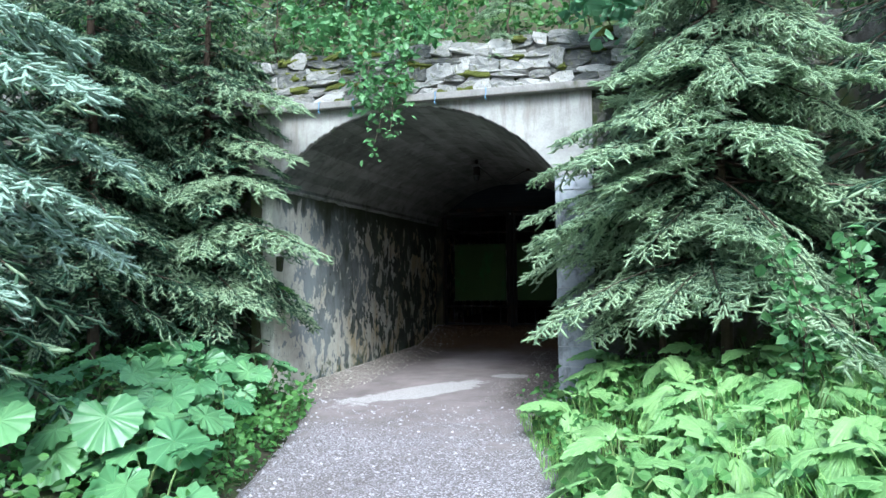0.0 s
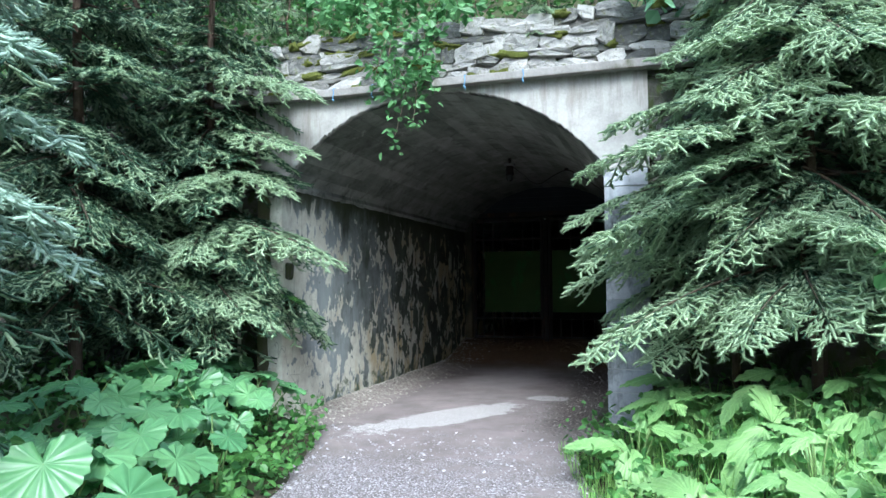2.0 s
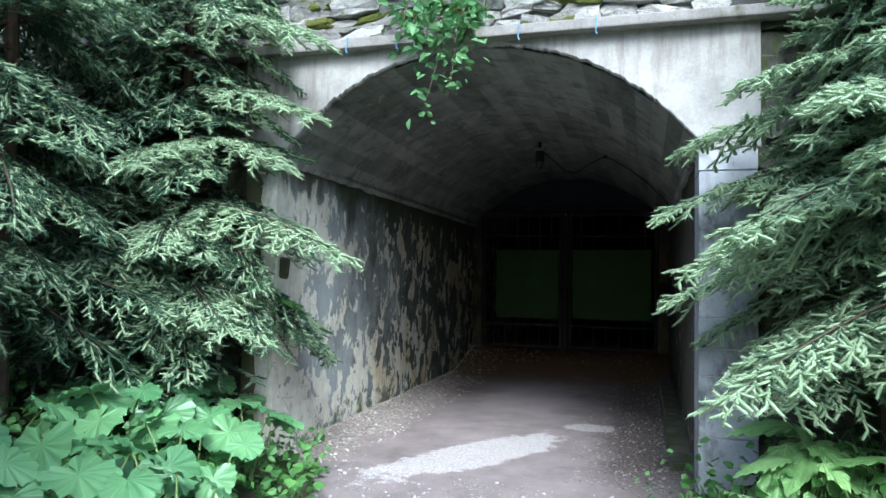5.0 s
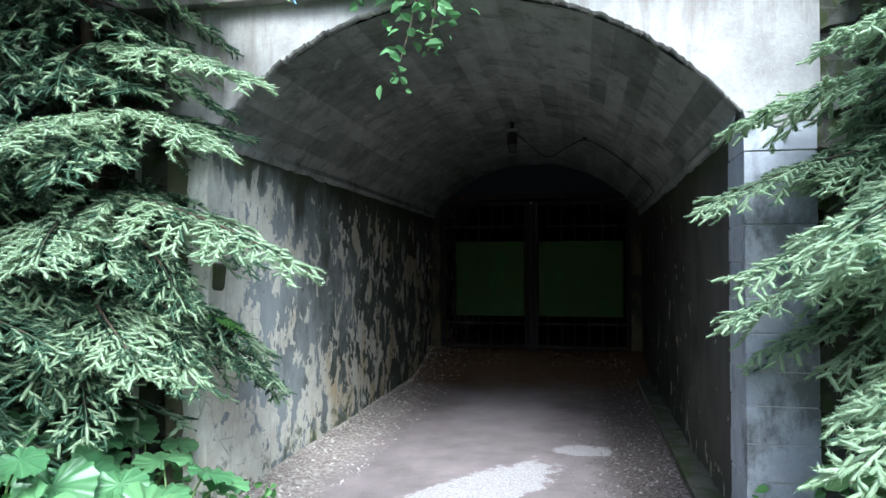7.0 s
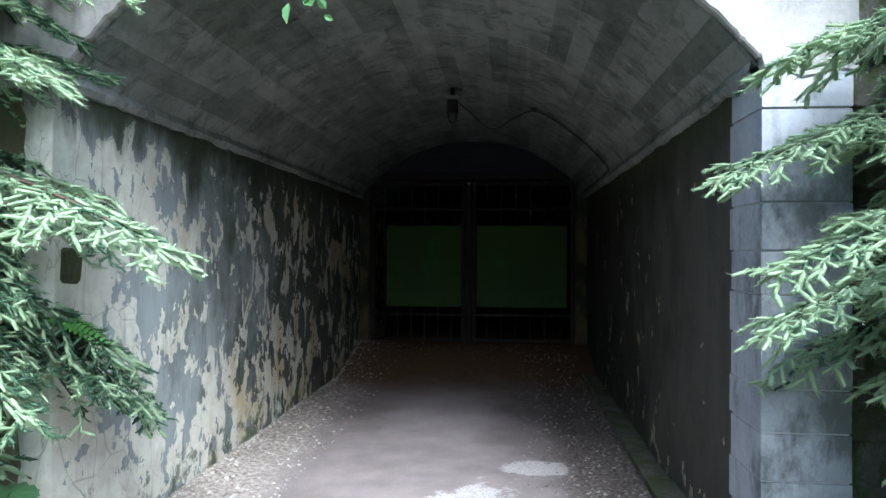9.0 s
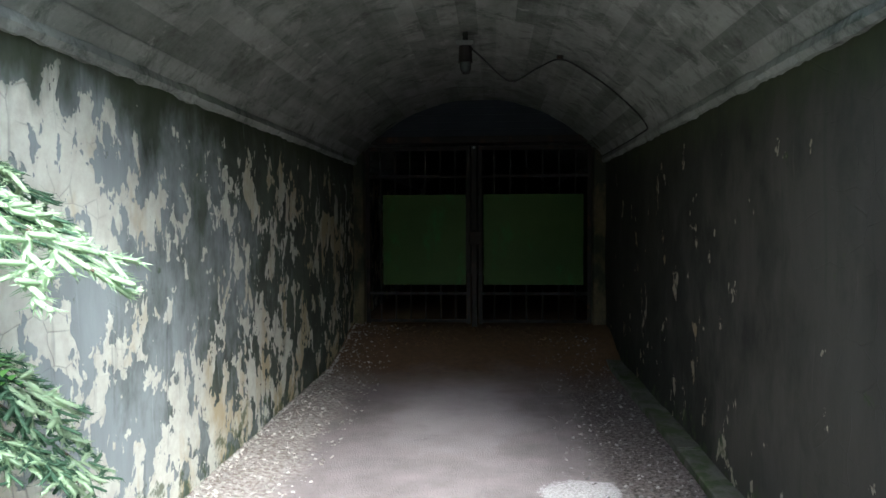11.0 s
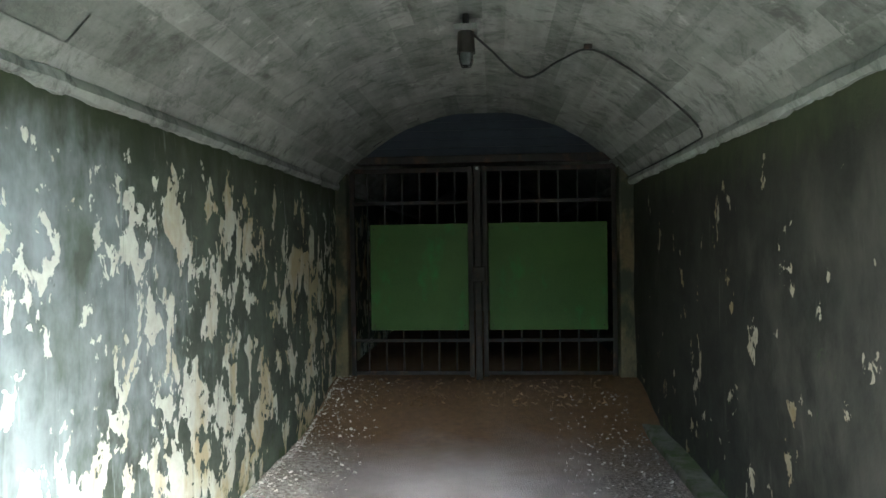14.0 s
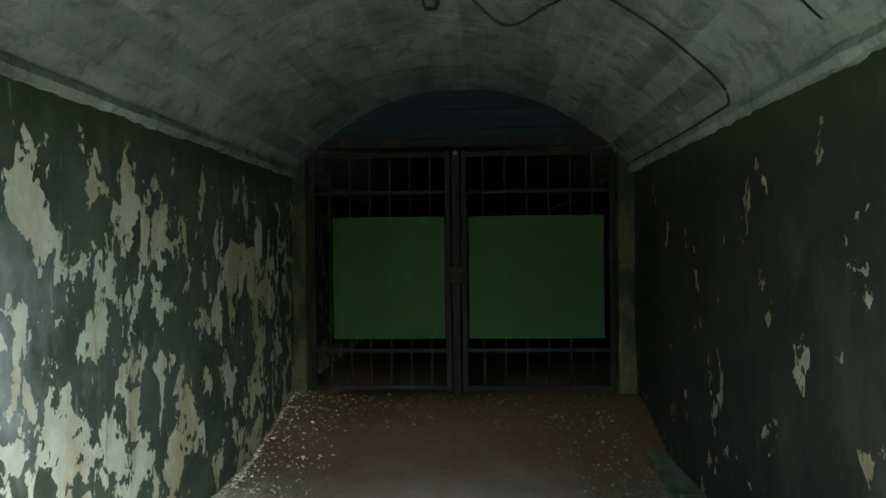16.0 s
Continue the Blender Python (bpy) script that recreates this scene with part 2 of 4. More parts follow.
M_CONCRETE = weathered("pale_concrete", (0.26, 0.25, 0.235), (0.47, 0.455, 0.43))
M_PIER_L = surface("mossy_concrete", (0.1, 0.095, 0.055), (0.22, 0.2, 0.13), 2.5, 0.9, 40, 0.5, 0.006, (0.12, 0.14, 0.06), 0.55)
M_PIER_R = surface("grey_concrete_block", (0.29, 0.305, 0.335), (0.5, 0.515, 0.545), 3.2, 0.85, 50, 0.5, 0.006, (0.16, 0.17, 0.17), 0.58, piece=0.07)
def shuttered(name):
    """Concrete cast against boards: each board's print has its own tone; blotches of damp and soot lie over all."""
    n = Nodes(name, 0.9, 0, 0.3)
    fine, broad = n.noise(35, 4, 0.7), n.noise(2.0, 6, 0.7)
    streak = n.noise(9, 4, 0.6, n.scaled(1, 0.12, 1))
    tone = n.math("ADD", n.math("MULTIPLY", n.island(), 0.2), n.math("ADD", n.math("MULTIPLY", broad, 0.55), n.math("ADD", n.math("MULTIPLY", fine, 0.15), n.math("MULTIPLY", streak, 0.3))))
    c = n.mix(n.ramp(tone, 0.4, 0.9), (0.085, 0.094, 0.08), (0.38, 0.39, 0.365))
    c = n.mix(n.ramp(n.noise(4.2, 6, 0.78, None, 0.6), 0.5, 0.66, 0, 0.75), c, (0.06, 0.065, 0.055))
    c = n.mix(n.ramp(n.noise(5, 5, 0.7), 0.62, 0.7, 0, 0.5), c, (0.45, 0.45, 0.42))
    return n.done(c, n.math("ADD", fine, streak), 0.5, 0.006)


M_BED = surface("pale_bedding_mortar", (0.34, 0.34, 0.34), (0.56, 0.56, 0.55), 5, 0.95, 50, 0.8, 0.006)
M_VAULT = shuttered("shuttered_concrete")
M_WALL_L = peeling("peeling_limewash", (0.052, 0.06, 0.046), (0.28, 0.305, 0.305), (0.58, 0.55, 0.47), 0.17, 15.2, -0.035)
# East wall: fewer flakes, and tones lowered to put its shade into the colour.
M_WALL_R = peeling("shaded_limewash", (0.016, 0.016, 0.012), (0.06, 0.056, 0.045), (0.3, 0.27, 0.2), -0.03, 15.5, 0.075)
M_GROUND = gravel_path("path_gravel")
M_SOIL = surface("forest_soil", (0.03, 0.028, 0.018), (0.09, 0.08, 0.045), 3, 0.95, 40, 0.8, 0.02, (0.05, 0.08, 0.02), 0.55)
M_STONE = surface("rubble_stone", (0.1, 0.1, 0.095), (0.46, 0.445, 0.42), 4.5, 0.9, 26, 1.0, 0.02, (0.11, 0.12, 0.045), 0.6, piece=0.24)
# Mossy rubble, darkened in colour for the shade behind the spruces.
M_STONE_DARK = surface("shaded_mossy_rubble", (0.045, 0.045, 0.035), (0.14, 0.135, 0.115), 3.5, 0.9, 30, 0.7, 0.012, (0.05, 0.065, 0.02), 0.5, piece=0.12)
M_LIME = surface("pale_lime_mortar", (0.06, 0.056, 0.047), (0.26, 0.25, 0.23), 5, 0.95, 40, 1.0, 0.02, (0.08, 0.09, 0.03), 0.58)
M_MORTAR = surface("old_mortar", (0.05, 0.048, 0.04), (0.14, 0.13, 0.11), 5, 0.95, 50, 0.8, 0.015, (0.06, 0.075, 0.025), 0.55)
M_IRON = surface("dark_rusty_iron", (0.009, 0.008, 0.008), (0.028, 0.022, 0.018), 6, 0.7, 80, 0.4, 0.002, (0.08, 0.04, 0.018), 0.62)
M_PANEL = surface("green_sheet", (0.026, 0.066, 0.01), (0.054, 0.108, 0.02), 1.6, 0.6, 40, 0.1, 0.002, (0.03, 0.15, 0.03), 0.6)
M_BOARD = surface("dark_blue_board", (0.016, 0.02, 0.028), (0.035, 0.042, 0.055), 3, 0.8, 50, 0.3, 0.003)
M_JAMB = surface("stained_jamb", (0.07, 0.06, 0.04), (0.19, 0.15, 0.08), 3, 0.9, 40, 0.5, 0.006, (0.04, 0.045, 0.03), 0.5)
M_NEEDLE = leaf_stuff("old_spruce_needles", (0.035, 0.075, 0.042), (0.09, 0.165, 0.095), 0.75, 0.25)
M_SHOOT = leaf_stuff("young_spruce_needles", (0.27, 0.375, 0.215), (0.48, 0.6, 0.39), 0.75, 0.4)
M_BLUE = leaf_stuff("blue_green_needles", (0.27, 0.385, 0.29), (0.43, 0.55, 0.44), 0.75, 0.22)
M_BARK = surface("spruce_bark", (0.05, 0.035, 0.025), (0.14, 0.1, 0.075), 6, 0.95, 60, 0.8, 0.01)
M_TWIG = surface("twig_bark", (0.06, 0.045, 0.03), (0.15, 0.11, 0.08), 10, 0.95)
M_BUTTERBUR = leaf_stuff("butterbur_leaf", (0.075, 0.195, 0.078), (0.2, 0.39, 0.165), 0.3, 0.25, 6, False, "fan")
M_DOCK = leaf_stuff("dock_leaf", (0.13, 0.27, 0.08), (0.33, 0.53, 0.2), 0.42, 0.3, 8, False, "feather")
M_SHRUB = leaf_stuff("shrub_leaf", (0.07, 0.18, 0.06), (0.18, 0.35, 0.14), 0.45, 0.3, 8)
M_MAPLE = leaf_stuff("maple_leaf", (0.12, 0.27, 0.13), (0.24, 0.42, 0.24), 0.45, 0.3, 8)
M_COVER = leaf_stuff("ground_cover", (0.04, 0.12, 0.03), (0.13, 0.28, 0.07), 0.5, 0.25, 5)
M_GRASS = leaf_stuff("grass_blade", (0.13, 0.28, 0.06), (0.32, 0.5, 0.15), 0.5, 0.3, 5)
M_FERN = leaf_stuff("fern_leaf", (0.08, 0.22, 0.04), (0.17, 0.36, 0.09), 0.5, 0.3, 8)
M_STALK = surface("green_stalk", (0.1, 0.16, 0.05), (0.2, 0.28, 0.1), 10, 0.6)
M_CHIP = leaf_stuff("paint_and_stone_chips", (0.12, 0.1, 0.085), (0.52, 0.48, 0.43), 0.9, 0.0, 3)
M_MOSS = surface("moss", (0.05, 0.065, 0.012), (0.15, 0.16, 0.03), 20, 0.95, 120, 1.0, 0.01)
M_KERB = surface("mossy_kerb", (0.05, 0.05, 0.04), (0.14, 0.135, 0.11), 4, 0.9, 40, 0.6, 0.008, (0.05, 0.065, 0.025), 0.52)
M_DARK = surface("dark_backing", (0.03, 0.03, 0.03), (0.06, 0.06, 0.055), 3)


# ---- building blocks ----
def mesh_of(name, verts, faces, material, smooth=False):
    me = bpy.data.meshes.new(name)
    me.from_pydata(verts, [], faces)
    for mt in material if isinstance(material, (list, tuple)) else (material,):
        me.materials.append(mt)
    if smooth:
        me.polygons.foreach_set("use_smooth", [True] * len(me.polygons))
    me.update()
    return me


def part(name, bm, material, parent=None, label="", smooth=False):
    """Links a bmesh or a mesh as one object, under parent if there is one."""
    if isinstance(bm, bmesh.types.BMesh):
        me = bpy.data.meshes.new(name)
        bmesh.ops.recalc_face_normals(bm, faces=bm.faces)
        bm.to_mesh(me)
        bm.free()
        me.materials.append(material)
        if smooth:
            me.polygons.foreach_set("use_smooth", [True] * len(me.polygons))
    else:
        me = bm
    ob = new(name, me)
    ob.parent = parent
    if label:
        ob["label"] = label
    return ob


def thing(name, label, category, at=(0, 0, 0), group="", kind=""):
    ob = tagged(new(name), label, category, group, kind)
    ob.location = at
    return ob


def box(bm, x0, x1, y0, y1, z0, z1, bevel=0.0):
    """A bevelled block between two corners, added to bm."""
    r = bmesh.ops.create_cube(bm, size=1, matrix=Matrix.Translation(((x0 + x1) / 2, (y0 + y1) / 2, (z0 + z1) / 2)) @ Matrix.Diagonal((x1 - x0, y1 - y0, z1 - z0, 1)))
    if bevel:
        edges = list({e for v in r["verts"] for e in v.link_edges})
        bmesh.ops.bevel(bm, geom=edges, offset=bevel, segments=2, affect="EDGES", profile=0.6)
    return bm


def block(x0, x1, y0, y1, z0, z1, bevel=0.01):
    return box(bmesh.new(), x0, x1, y0, y1, z0, z1, bevel)


def tube(points, radius, sides=8, taper=1.0):
    """A round bar or stem along points, as a bmesh."""
    bm = bmesh.new()
    rings = []
    pts = [Vector(p) for p in points]
    for i, p in enumerate(pts):
        d = (pts[min(i + 1, len(pts) - 1)] - pts[max(i - 1, 0)]).normalized()
        side = d.orthogonal().normalized()
        up = d.cross(side)
        r = radius * (1 + (taper - 1) * i / max(len(pts) - 1, 1))
        rings.append([bm.verts.new(p + r * (math.cos(a) * side + math.sin(a) * up)) for a in (2 * math.pi * k / sides for k in range(sides))])
    for a, b in zip(rings, rings[1:]):
        for k in range(sides):
            bm.faces.new((a[k], a[(k + 1) % sides], b[(k + 1) % sides], b[k]))
    bm.faces.new(rings[0]), bm.faces.new(rings[-1])
    return bm


# ---- the tunnel: plan ----
FACE, GATE, HALF = 11.30, 18.0, 1.555      # face of the portal, gate, half the width between the walls
SPRING, SPRING_X, CROWN = 2.34, 1.54, 3.10
RADIUS = (SPRING_X ** 2 + (CROWN - SPRING) ** 2) / (2 * (CROWN - SPRING))
END = 26.0


def arch(x):
    """Height of the vault at x."""
    return CROWN - RADIUS + math.sqrt(max(RADIUS ** 2 - x * x, 0))


def smooth_step(a, b, v):
    t = min(max((v - a) / (b - a), 0), 1)
    return t * t * (3 - 2 * t)


def path_middle(y):
    return 0.27 * max(11.6 - y, 0) * smooth_step(12.2, 10.6, y) if y > 10 else 0.27 * (11.6 - y)


def ground_z(x, y):
    """Height of the ground: a path that rises gently to the portal, with banks beside it."""
    z = -0.028 * max(11.5 - y, 0)
    if y > FACE:
        return z + 0.26 * smooth_step(16.4, 17.95, y)
    # Distant rise, added to block low sky light and hide the horizon.
    far = math.hypot(x - 1.0, min(y - 5.0, 0)) - 9
    z += 14 * smooth_step(0, 34, far) if far > 0 else 0
    off = abs(x - path_middle(max(y, -4))) - (1.15 + 0.12 * noise.noise((0.7 * y, 3.1, 0)))
    bank = 0.22 * smooth_step(0, 0.9, off) + 0.16 * min(max(off - 0.7, 0), 6)
    return z + bank + 0.02 * noise.noise((2 * x, 2 * y, 0))


def hill_z(y):
    """Height of the slope above the tunnel."""
    return 3.68 + 0.8 * min(max(y - FACE - 0.5, 0), 30) ** 0.95


# ---- ground ----
def sheet(name, xs, ys, height, material, label, category, kind="structure"):
    verts = [(x, y, height(x, y)) for y in ys for x in xs]
    n = len(xs)
    faces = [(j * n + i, j * n + i + 1, (j + 1) * n + i + 1, (j + 1) * n + i) for j in range(len(ys) - 1) for i in range(n - 1)]
    return tagged(new(name, mesh_of(name, verts, faces, material, True)), label, category, kind=kind)


fine_x = [-HALF - 0.4 + 0.07 * i for i in range(52)]
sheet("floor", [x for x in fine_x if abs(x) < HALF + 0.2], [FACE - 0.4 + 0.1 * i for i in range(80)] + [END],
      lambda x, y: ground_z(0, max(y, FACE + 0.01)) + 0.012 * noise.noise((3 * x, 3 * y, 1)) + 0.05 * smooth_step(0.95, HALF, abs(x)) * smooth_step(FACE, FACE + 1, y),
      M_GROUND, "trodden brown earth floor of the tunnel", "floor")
wide = [-900, -200, -60, -40, -33, -28, -24, -20, -17, -14, -11.5] + [-9 + 0.15 * i for i in range(121)] + [11.5, 14, 17, 20, 24, 28, 33, 40, 60, 200, 900]
sheet("ground", wide, [-900, -200, -60, -45, -38, -32, -27, -23, -19, -16, -13, -10, -7] + [-5 + 0.15 * i for i in range(109)], lambda x, y: ground_z(x, y) - 0.07 * (1 - smooth_step(0.75, 1.15, abs(x - path_middle(max(y, -20))))), M_SOIL, "dark forest soil under plants beside the path", "ground")
rows_y = [-20, -12] + [-6 + 0.14 * i for i in range(125)]
strip = [(-1.25 + 2.5 * i / 24) for i in range(25)]
verts = [(path_middle(y) + s * (1 + 0.1 * noise.noise((1.4 * y, s, 2))), y, ground_z(path_middle(y) + 0.8 * s, y) + 0.03 - 0.06 * smooth_step(0.95, 1.25, abs(s)) + 0.006 * noise.noise((6 * s, 6 * y, 0))) for y in rows_y if y < FACE + 0.3 for s in strip]
n_rows = len(verts) // 25
tagged(new("path", mesh_of("path", verts, [(j * 25 + i, j * 25 + i + 1, j * 25 + 26 + i, j * 25 + 25 + i) for j in range(n_rows - 1) for i in range(24)], M_GROUND, True)),
       "path of pale crushed gravel leading into the tunnel", "path", kind="structure")

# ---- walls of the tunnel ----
for side, mt, label, name in ((-1, M_WALL_L, "tunnel wall with cream limewash flaking off dark plaster", "wall_west"), (1, M_WALL_R, "tunnel wall with a few flakes of old paint, its colour darkened for shade", "wall_east")):
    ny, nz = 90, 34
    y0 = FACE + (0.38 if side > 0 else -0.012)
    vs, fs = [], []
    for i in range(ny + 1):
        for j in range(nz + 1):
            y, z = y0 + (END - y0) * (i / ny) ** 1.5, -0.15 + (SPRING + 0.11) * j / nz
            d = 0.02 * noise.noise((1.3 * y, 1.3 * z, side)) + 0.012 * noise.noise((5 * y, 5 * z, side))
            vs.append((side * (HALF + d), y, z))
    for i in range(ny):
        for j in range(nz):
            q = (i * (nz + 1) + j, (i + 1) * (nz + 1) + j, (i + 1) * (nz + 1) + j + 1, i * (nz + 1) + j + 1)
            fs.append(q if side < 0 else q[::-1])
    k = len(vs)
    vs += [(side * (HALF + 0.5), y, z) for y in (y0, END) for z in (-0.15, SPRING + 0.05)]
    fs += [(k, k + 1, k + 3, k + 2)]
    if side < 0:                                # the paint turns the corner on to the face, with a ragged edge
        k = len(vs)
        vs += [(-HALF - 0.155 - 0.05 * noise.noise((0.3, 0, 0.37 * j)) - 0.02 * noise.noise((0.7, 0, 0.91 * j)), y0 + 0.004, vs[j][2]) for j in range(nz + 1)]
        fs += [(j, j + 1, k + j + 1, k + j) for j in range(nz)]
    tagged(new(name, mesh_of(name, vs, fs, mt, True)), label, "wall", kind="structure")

# the vault: shuttered concrete, each board's print a little in or out, in one mesh
rng = random.Random(4)
vs, fs = [], []
boards = 25
half_angle = math.asin(SPRING_X / RADIUS)
y_front = FACE + 0.05
for b in range(boards):
    a0, a1 = (-half_angle + 2 * half_angle * k / boards for k in (b, b + 1))
    y = y_front
    while y < END:
        length = rng.uniform(0.7, 2.1)
        y1 = min(y + length, END)
        d = rng.uniform(-0.006, 0.003)
        k = len(vs)
        for yy in (y, y1):
            for a, dd in ((a0, d), (a0 + 0.01, d), ((a0 + a1) / 2, d), (a1 - 0.01, d), (a1, d)):
                r = RADIUS + dd
                vs.append((r * math.sin(a), yy, CROWN - RADIUS + r * math.cos(a)))
        fs += [(k + i, k + i + 1, k + 6 + i, k + 5 + i) for i in range(4)]
        y = y1
k = len(vs)                                     # the rough outer shell, which closes it above
for yy in (y_front, END):
    for i in range(21):
        a = -half_angle * 1.05 + 2.1 * half_angle * i / 20
        vs.append(((RADIUS + 0.3) * math.sin(a), yy, CROWN - RADIUS + (RADIUS + 0.3) * math.cos(a)))
fs += [(k + i, k + i + 1, k + 22 + i, k + 21 + i) for i in range(20)]
tagged(new("ceiling", mesh_of("ceiling", vs, fs, M_VAULT)), "vault of grey shuttered concrete with board prints", "ceiling", kind="structure")
# the ledge along the spring of the vault on both sides
for side in (-1, 1):
    vs, fs = [], []
    for i in range(300):
        y = FACE + 0.06 + 0.0495 * i
        w = 0.014 * noise.noise((4 * y, side, 0)) + 0.014 * noise.noise((11 * y, side, 5)) + 0.008 * noise.noise((30 * y, side, 5))
        vs += [(side * (HALF + 0.1), y, SPRING + 0.10), (side * (1.50 + w + 0.012), y, SPRING + 0.02), (side * (1.50 + w), y, SPRING - 0.02), (side * (1.52 + w), y, SPRING - 0.05 + 1.6 * w), (side * (HALF + 0.1), y, SPRING - 0.04)]
    for i in range(299):
        fs += [(5 * i + j, 5 * i + j + 1, 5 * i + j + 6, 5 * i + j + 5) for j in range(4)]
    tagged(new("trim", mesh_of("trim", vs, fs, M_VAULT)), "rough concrete ledge where the vault springs from the wall", "trim", kind="structure")

# ---- portal ----
portal = thing("portal", "weathered concrete tunnel portal with an arched opening", "portal", kind="structure")
# spandrel: pale concrete between arch and ledge, its lower edge broken and ragged
TOP = 3.13
vs, fs = [], []
columns = [-1.86, -1.8, -1.75, -1.7, -1.65, -1.6, -SPRING_X - 0.02] + [-SPRING_X + 2 * SPRING_X * i / 220 for i in range(221)] + [SPRING_X + 0.02, SPRING_X + 0.05, 1.62, 1.65, 1.7, 1.75, 1.8, 1.85, 1.9, 1.92]
for x in columns:
    rag = 0.016 * noise.noise((14 * x, 0, 0)) + 0.014 * noise.noise((45 * x, 1, 0)) + 0.016 * noise.noise((70 * x, 1, 0))
    z = min((arch(x) if abs(x) <= SPRING_X else SPRING - 0.06 + 0.03 * noise.noise((9 * x, 7, 0))) + 0.008 + rag, TOP - 0.02)
    out = 0.008 * noise.noise((3 * x, 5, 0))
    vs += [(x, FACE + out, TOP), (x, FACE + out, z + 0.012), (x, FACE + 0.012, z), (x, FACE + 0.07, z + 0.004), (x, FACE + 0.07, min(z + 0.25, TOP))]
for i in range(len(columns) - 1):
    a, b = 5 * i, 5 * i + 5
    fs += [(a + k, a + k + 1, b + k + 1, b + k) for k in range(4)]
part("spandrel", mesh_of("spandrel", vs, fs, M_CONCRETE), None, portal, "pale concrete with a ragged arched edge")
for x0, x1 in ((-1.86, -SPRING_X - 0.03), (SPRING_X + 0.04, 1.91)):
    part("haunch", block(x0, x1, FACE + 0.014, FACE + 0.4, SPRING - 0.035, TOP - 0.004, 0.006), M_CONCRETE, portal)
part("pier", block(-1.84, -HALF - 0.08, FACE, FACE + 0.4, -0.3, SPRING - 0.05, 0.008), M_PIER_L, portal, "brown mossy concrete pier")
z = -0.3
courses = [0.33, 0.2, 0.185, 0.195, 0.2, 0.18, 0.2, 0.19, 0.185, 0.2, 0.19, 0.2, 0.2]
part("bedding", block(HALF - 0.006, 1.898, FACE + 0.02, FACE + 0.39, -0.3, SPRING - 0.04, 0.004), M_BED, portal, "pale mortar in the block joints")
for i, hgt in enumerate(courses):
    jut = 0.003 * ((i * 7) % 3 - 1)
    part("block", block(HALF - 0.012 + 0.002 * (i % 2), 1.905, FACE + 0.012 + jut, FACE + 0.4 + 0.03 * (i % 2), z, min(z + hgt - 0.007, SPRING - 0.03), 0.004), M_PIER_R, portal, "grey concrete block" if i == 0 else "")
    z += hgt
# the coping ledge over the arch
part("ledge", block(-2.6, 2.3, FACE - 0.1, FACE + 0.3, TOP, TOP + 0.075, 0.012), surface("ledge_concrete", (0.13, 0.12, 0.11), (0.36, 0.34, 0.32), 3, 0.9, 40, 0.6, 0.006, (0.09, 0.09, 0.05), 0.6), portal, "thin grey concrete ledge")

# retaining wall of rubble round the portal: backing
backing = thing("retaining_wall", "mossy rubble retaining wall above and beside the portal", "wall", kind="structure")
for x0, x1, z0, z1 in ((-8.0, -1.84, -0.4, 3.12), (1.85, 8.0, -0.4, 3.12), (-8.0, 8.0, TOP + 0.076, 3.72)):
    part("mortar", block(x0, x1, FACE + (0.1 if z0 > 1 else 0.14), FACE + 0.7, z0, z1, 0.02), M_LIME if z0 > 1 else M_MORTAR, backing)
# hillside over the tunnel
sheet("hillside", [-400, -60, -20] + [-10 + 0.25 * i for i in range(81)] + [20, 60, 400], [FACE + 0.55 + 0.3 * i for i in range(30)] + [24, 30, 45, 80, 300],
      lambda x, y: hill_z(y) + 0.15 * noise.noise((0.8 * x, 0.8 * y, 4)), M_SOIL, "forest slope above the tunnel", "slope")
# Added stop where the tunnel runs on; its darkness is put into the colour.
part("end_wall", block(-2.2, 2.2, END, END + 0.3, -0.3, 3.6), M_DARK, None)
tagged(bpy.data.objects["end_wall"], "added dark wall standing in for the unlit tunnel behind the gate", "wall", kind="structure")

# ---- gate ----
def gate_leaf(x0, x1, panel0, panel1):
    leaf = thing("gate_leaf", "dark rusty iron bar gate with a green sheet fixed to it", "gate", (0, GATE, 0), "gate leaves")
    for z, h in ((0.31, 0.04), (0.66, 0.035), (2.13, 0.035), (2.47, 0.05)):
        part("rail", block(x0, x1, 0.0, 0.03, z, z + h, 0.004), M_IRON, leaf)
    for x in (x0, x1 - 0.05):
        part("stile", block(x, x + 0.05, -0.012, 0.042, 0.29, 2.53, 0.005), M_IRON, leaf)
    count = 7
    for i in range(1, count):
        x = x0 + (x1 - x0) * i / count
        part("bar", tube([(x, 0.015, 0.31), (x, 0.015, 2.5)], 0.011), M_IRON, leaf)
    panel = part("panel", block(panel0, panel1, -0.026, -0.014, 0.79, 1.92, 0.003), M_PANEL, leaf, "dull green sheet")
    for px in (panel0 + 0.04, panel1 - 0.04):
        for pz in (0.84, 1.87):
            part("screw", tube([(px, -0.033, pz), (px, -0.024, pz)], 0.009), M_IRON, panel)
    return leaf


gate_leaf(-1.42, -0.10, -1.2, -0.155)
gate_leaf(0.00, 1.40, 0.065, 1.30)
post = thing("gate_post", "dark iron post where the gate leaves meet", "post", (-0.05, GATE, 0))
part("shaft", block(-0.035, 0.035, -0.03, 0.045, 0.2, 2.53, 0.006), M_IRON, post)
part("lock_box", block(-0.06, 0.075, -0.05, -0.012, 1.3, 1.46, 0.006), M_IRON, post)
part("bolt_head", tube([(0, -0.045, 2.5), (0, -0.03, 2.5)], 0.016), surface("bare_steel", (0.4, 0.4, 0.4), (0.6, 0.6, 0.6), 5, 0.4, metal=0.8), post, "bright steel bolt head")
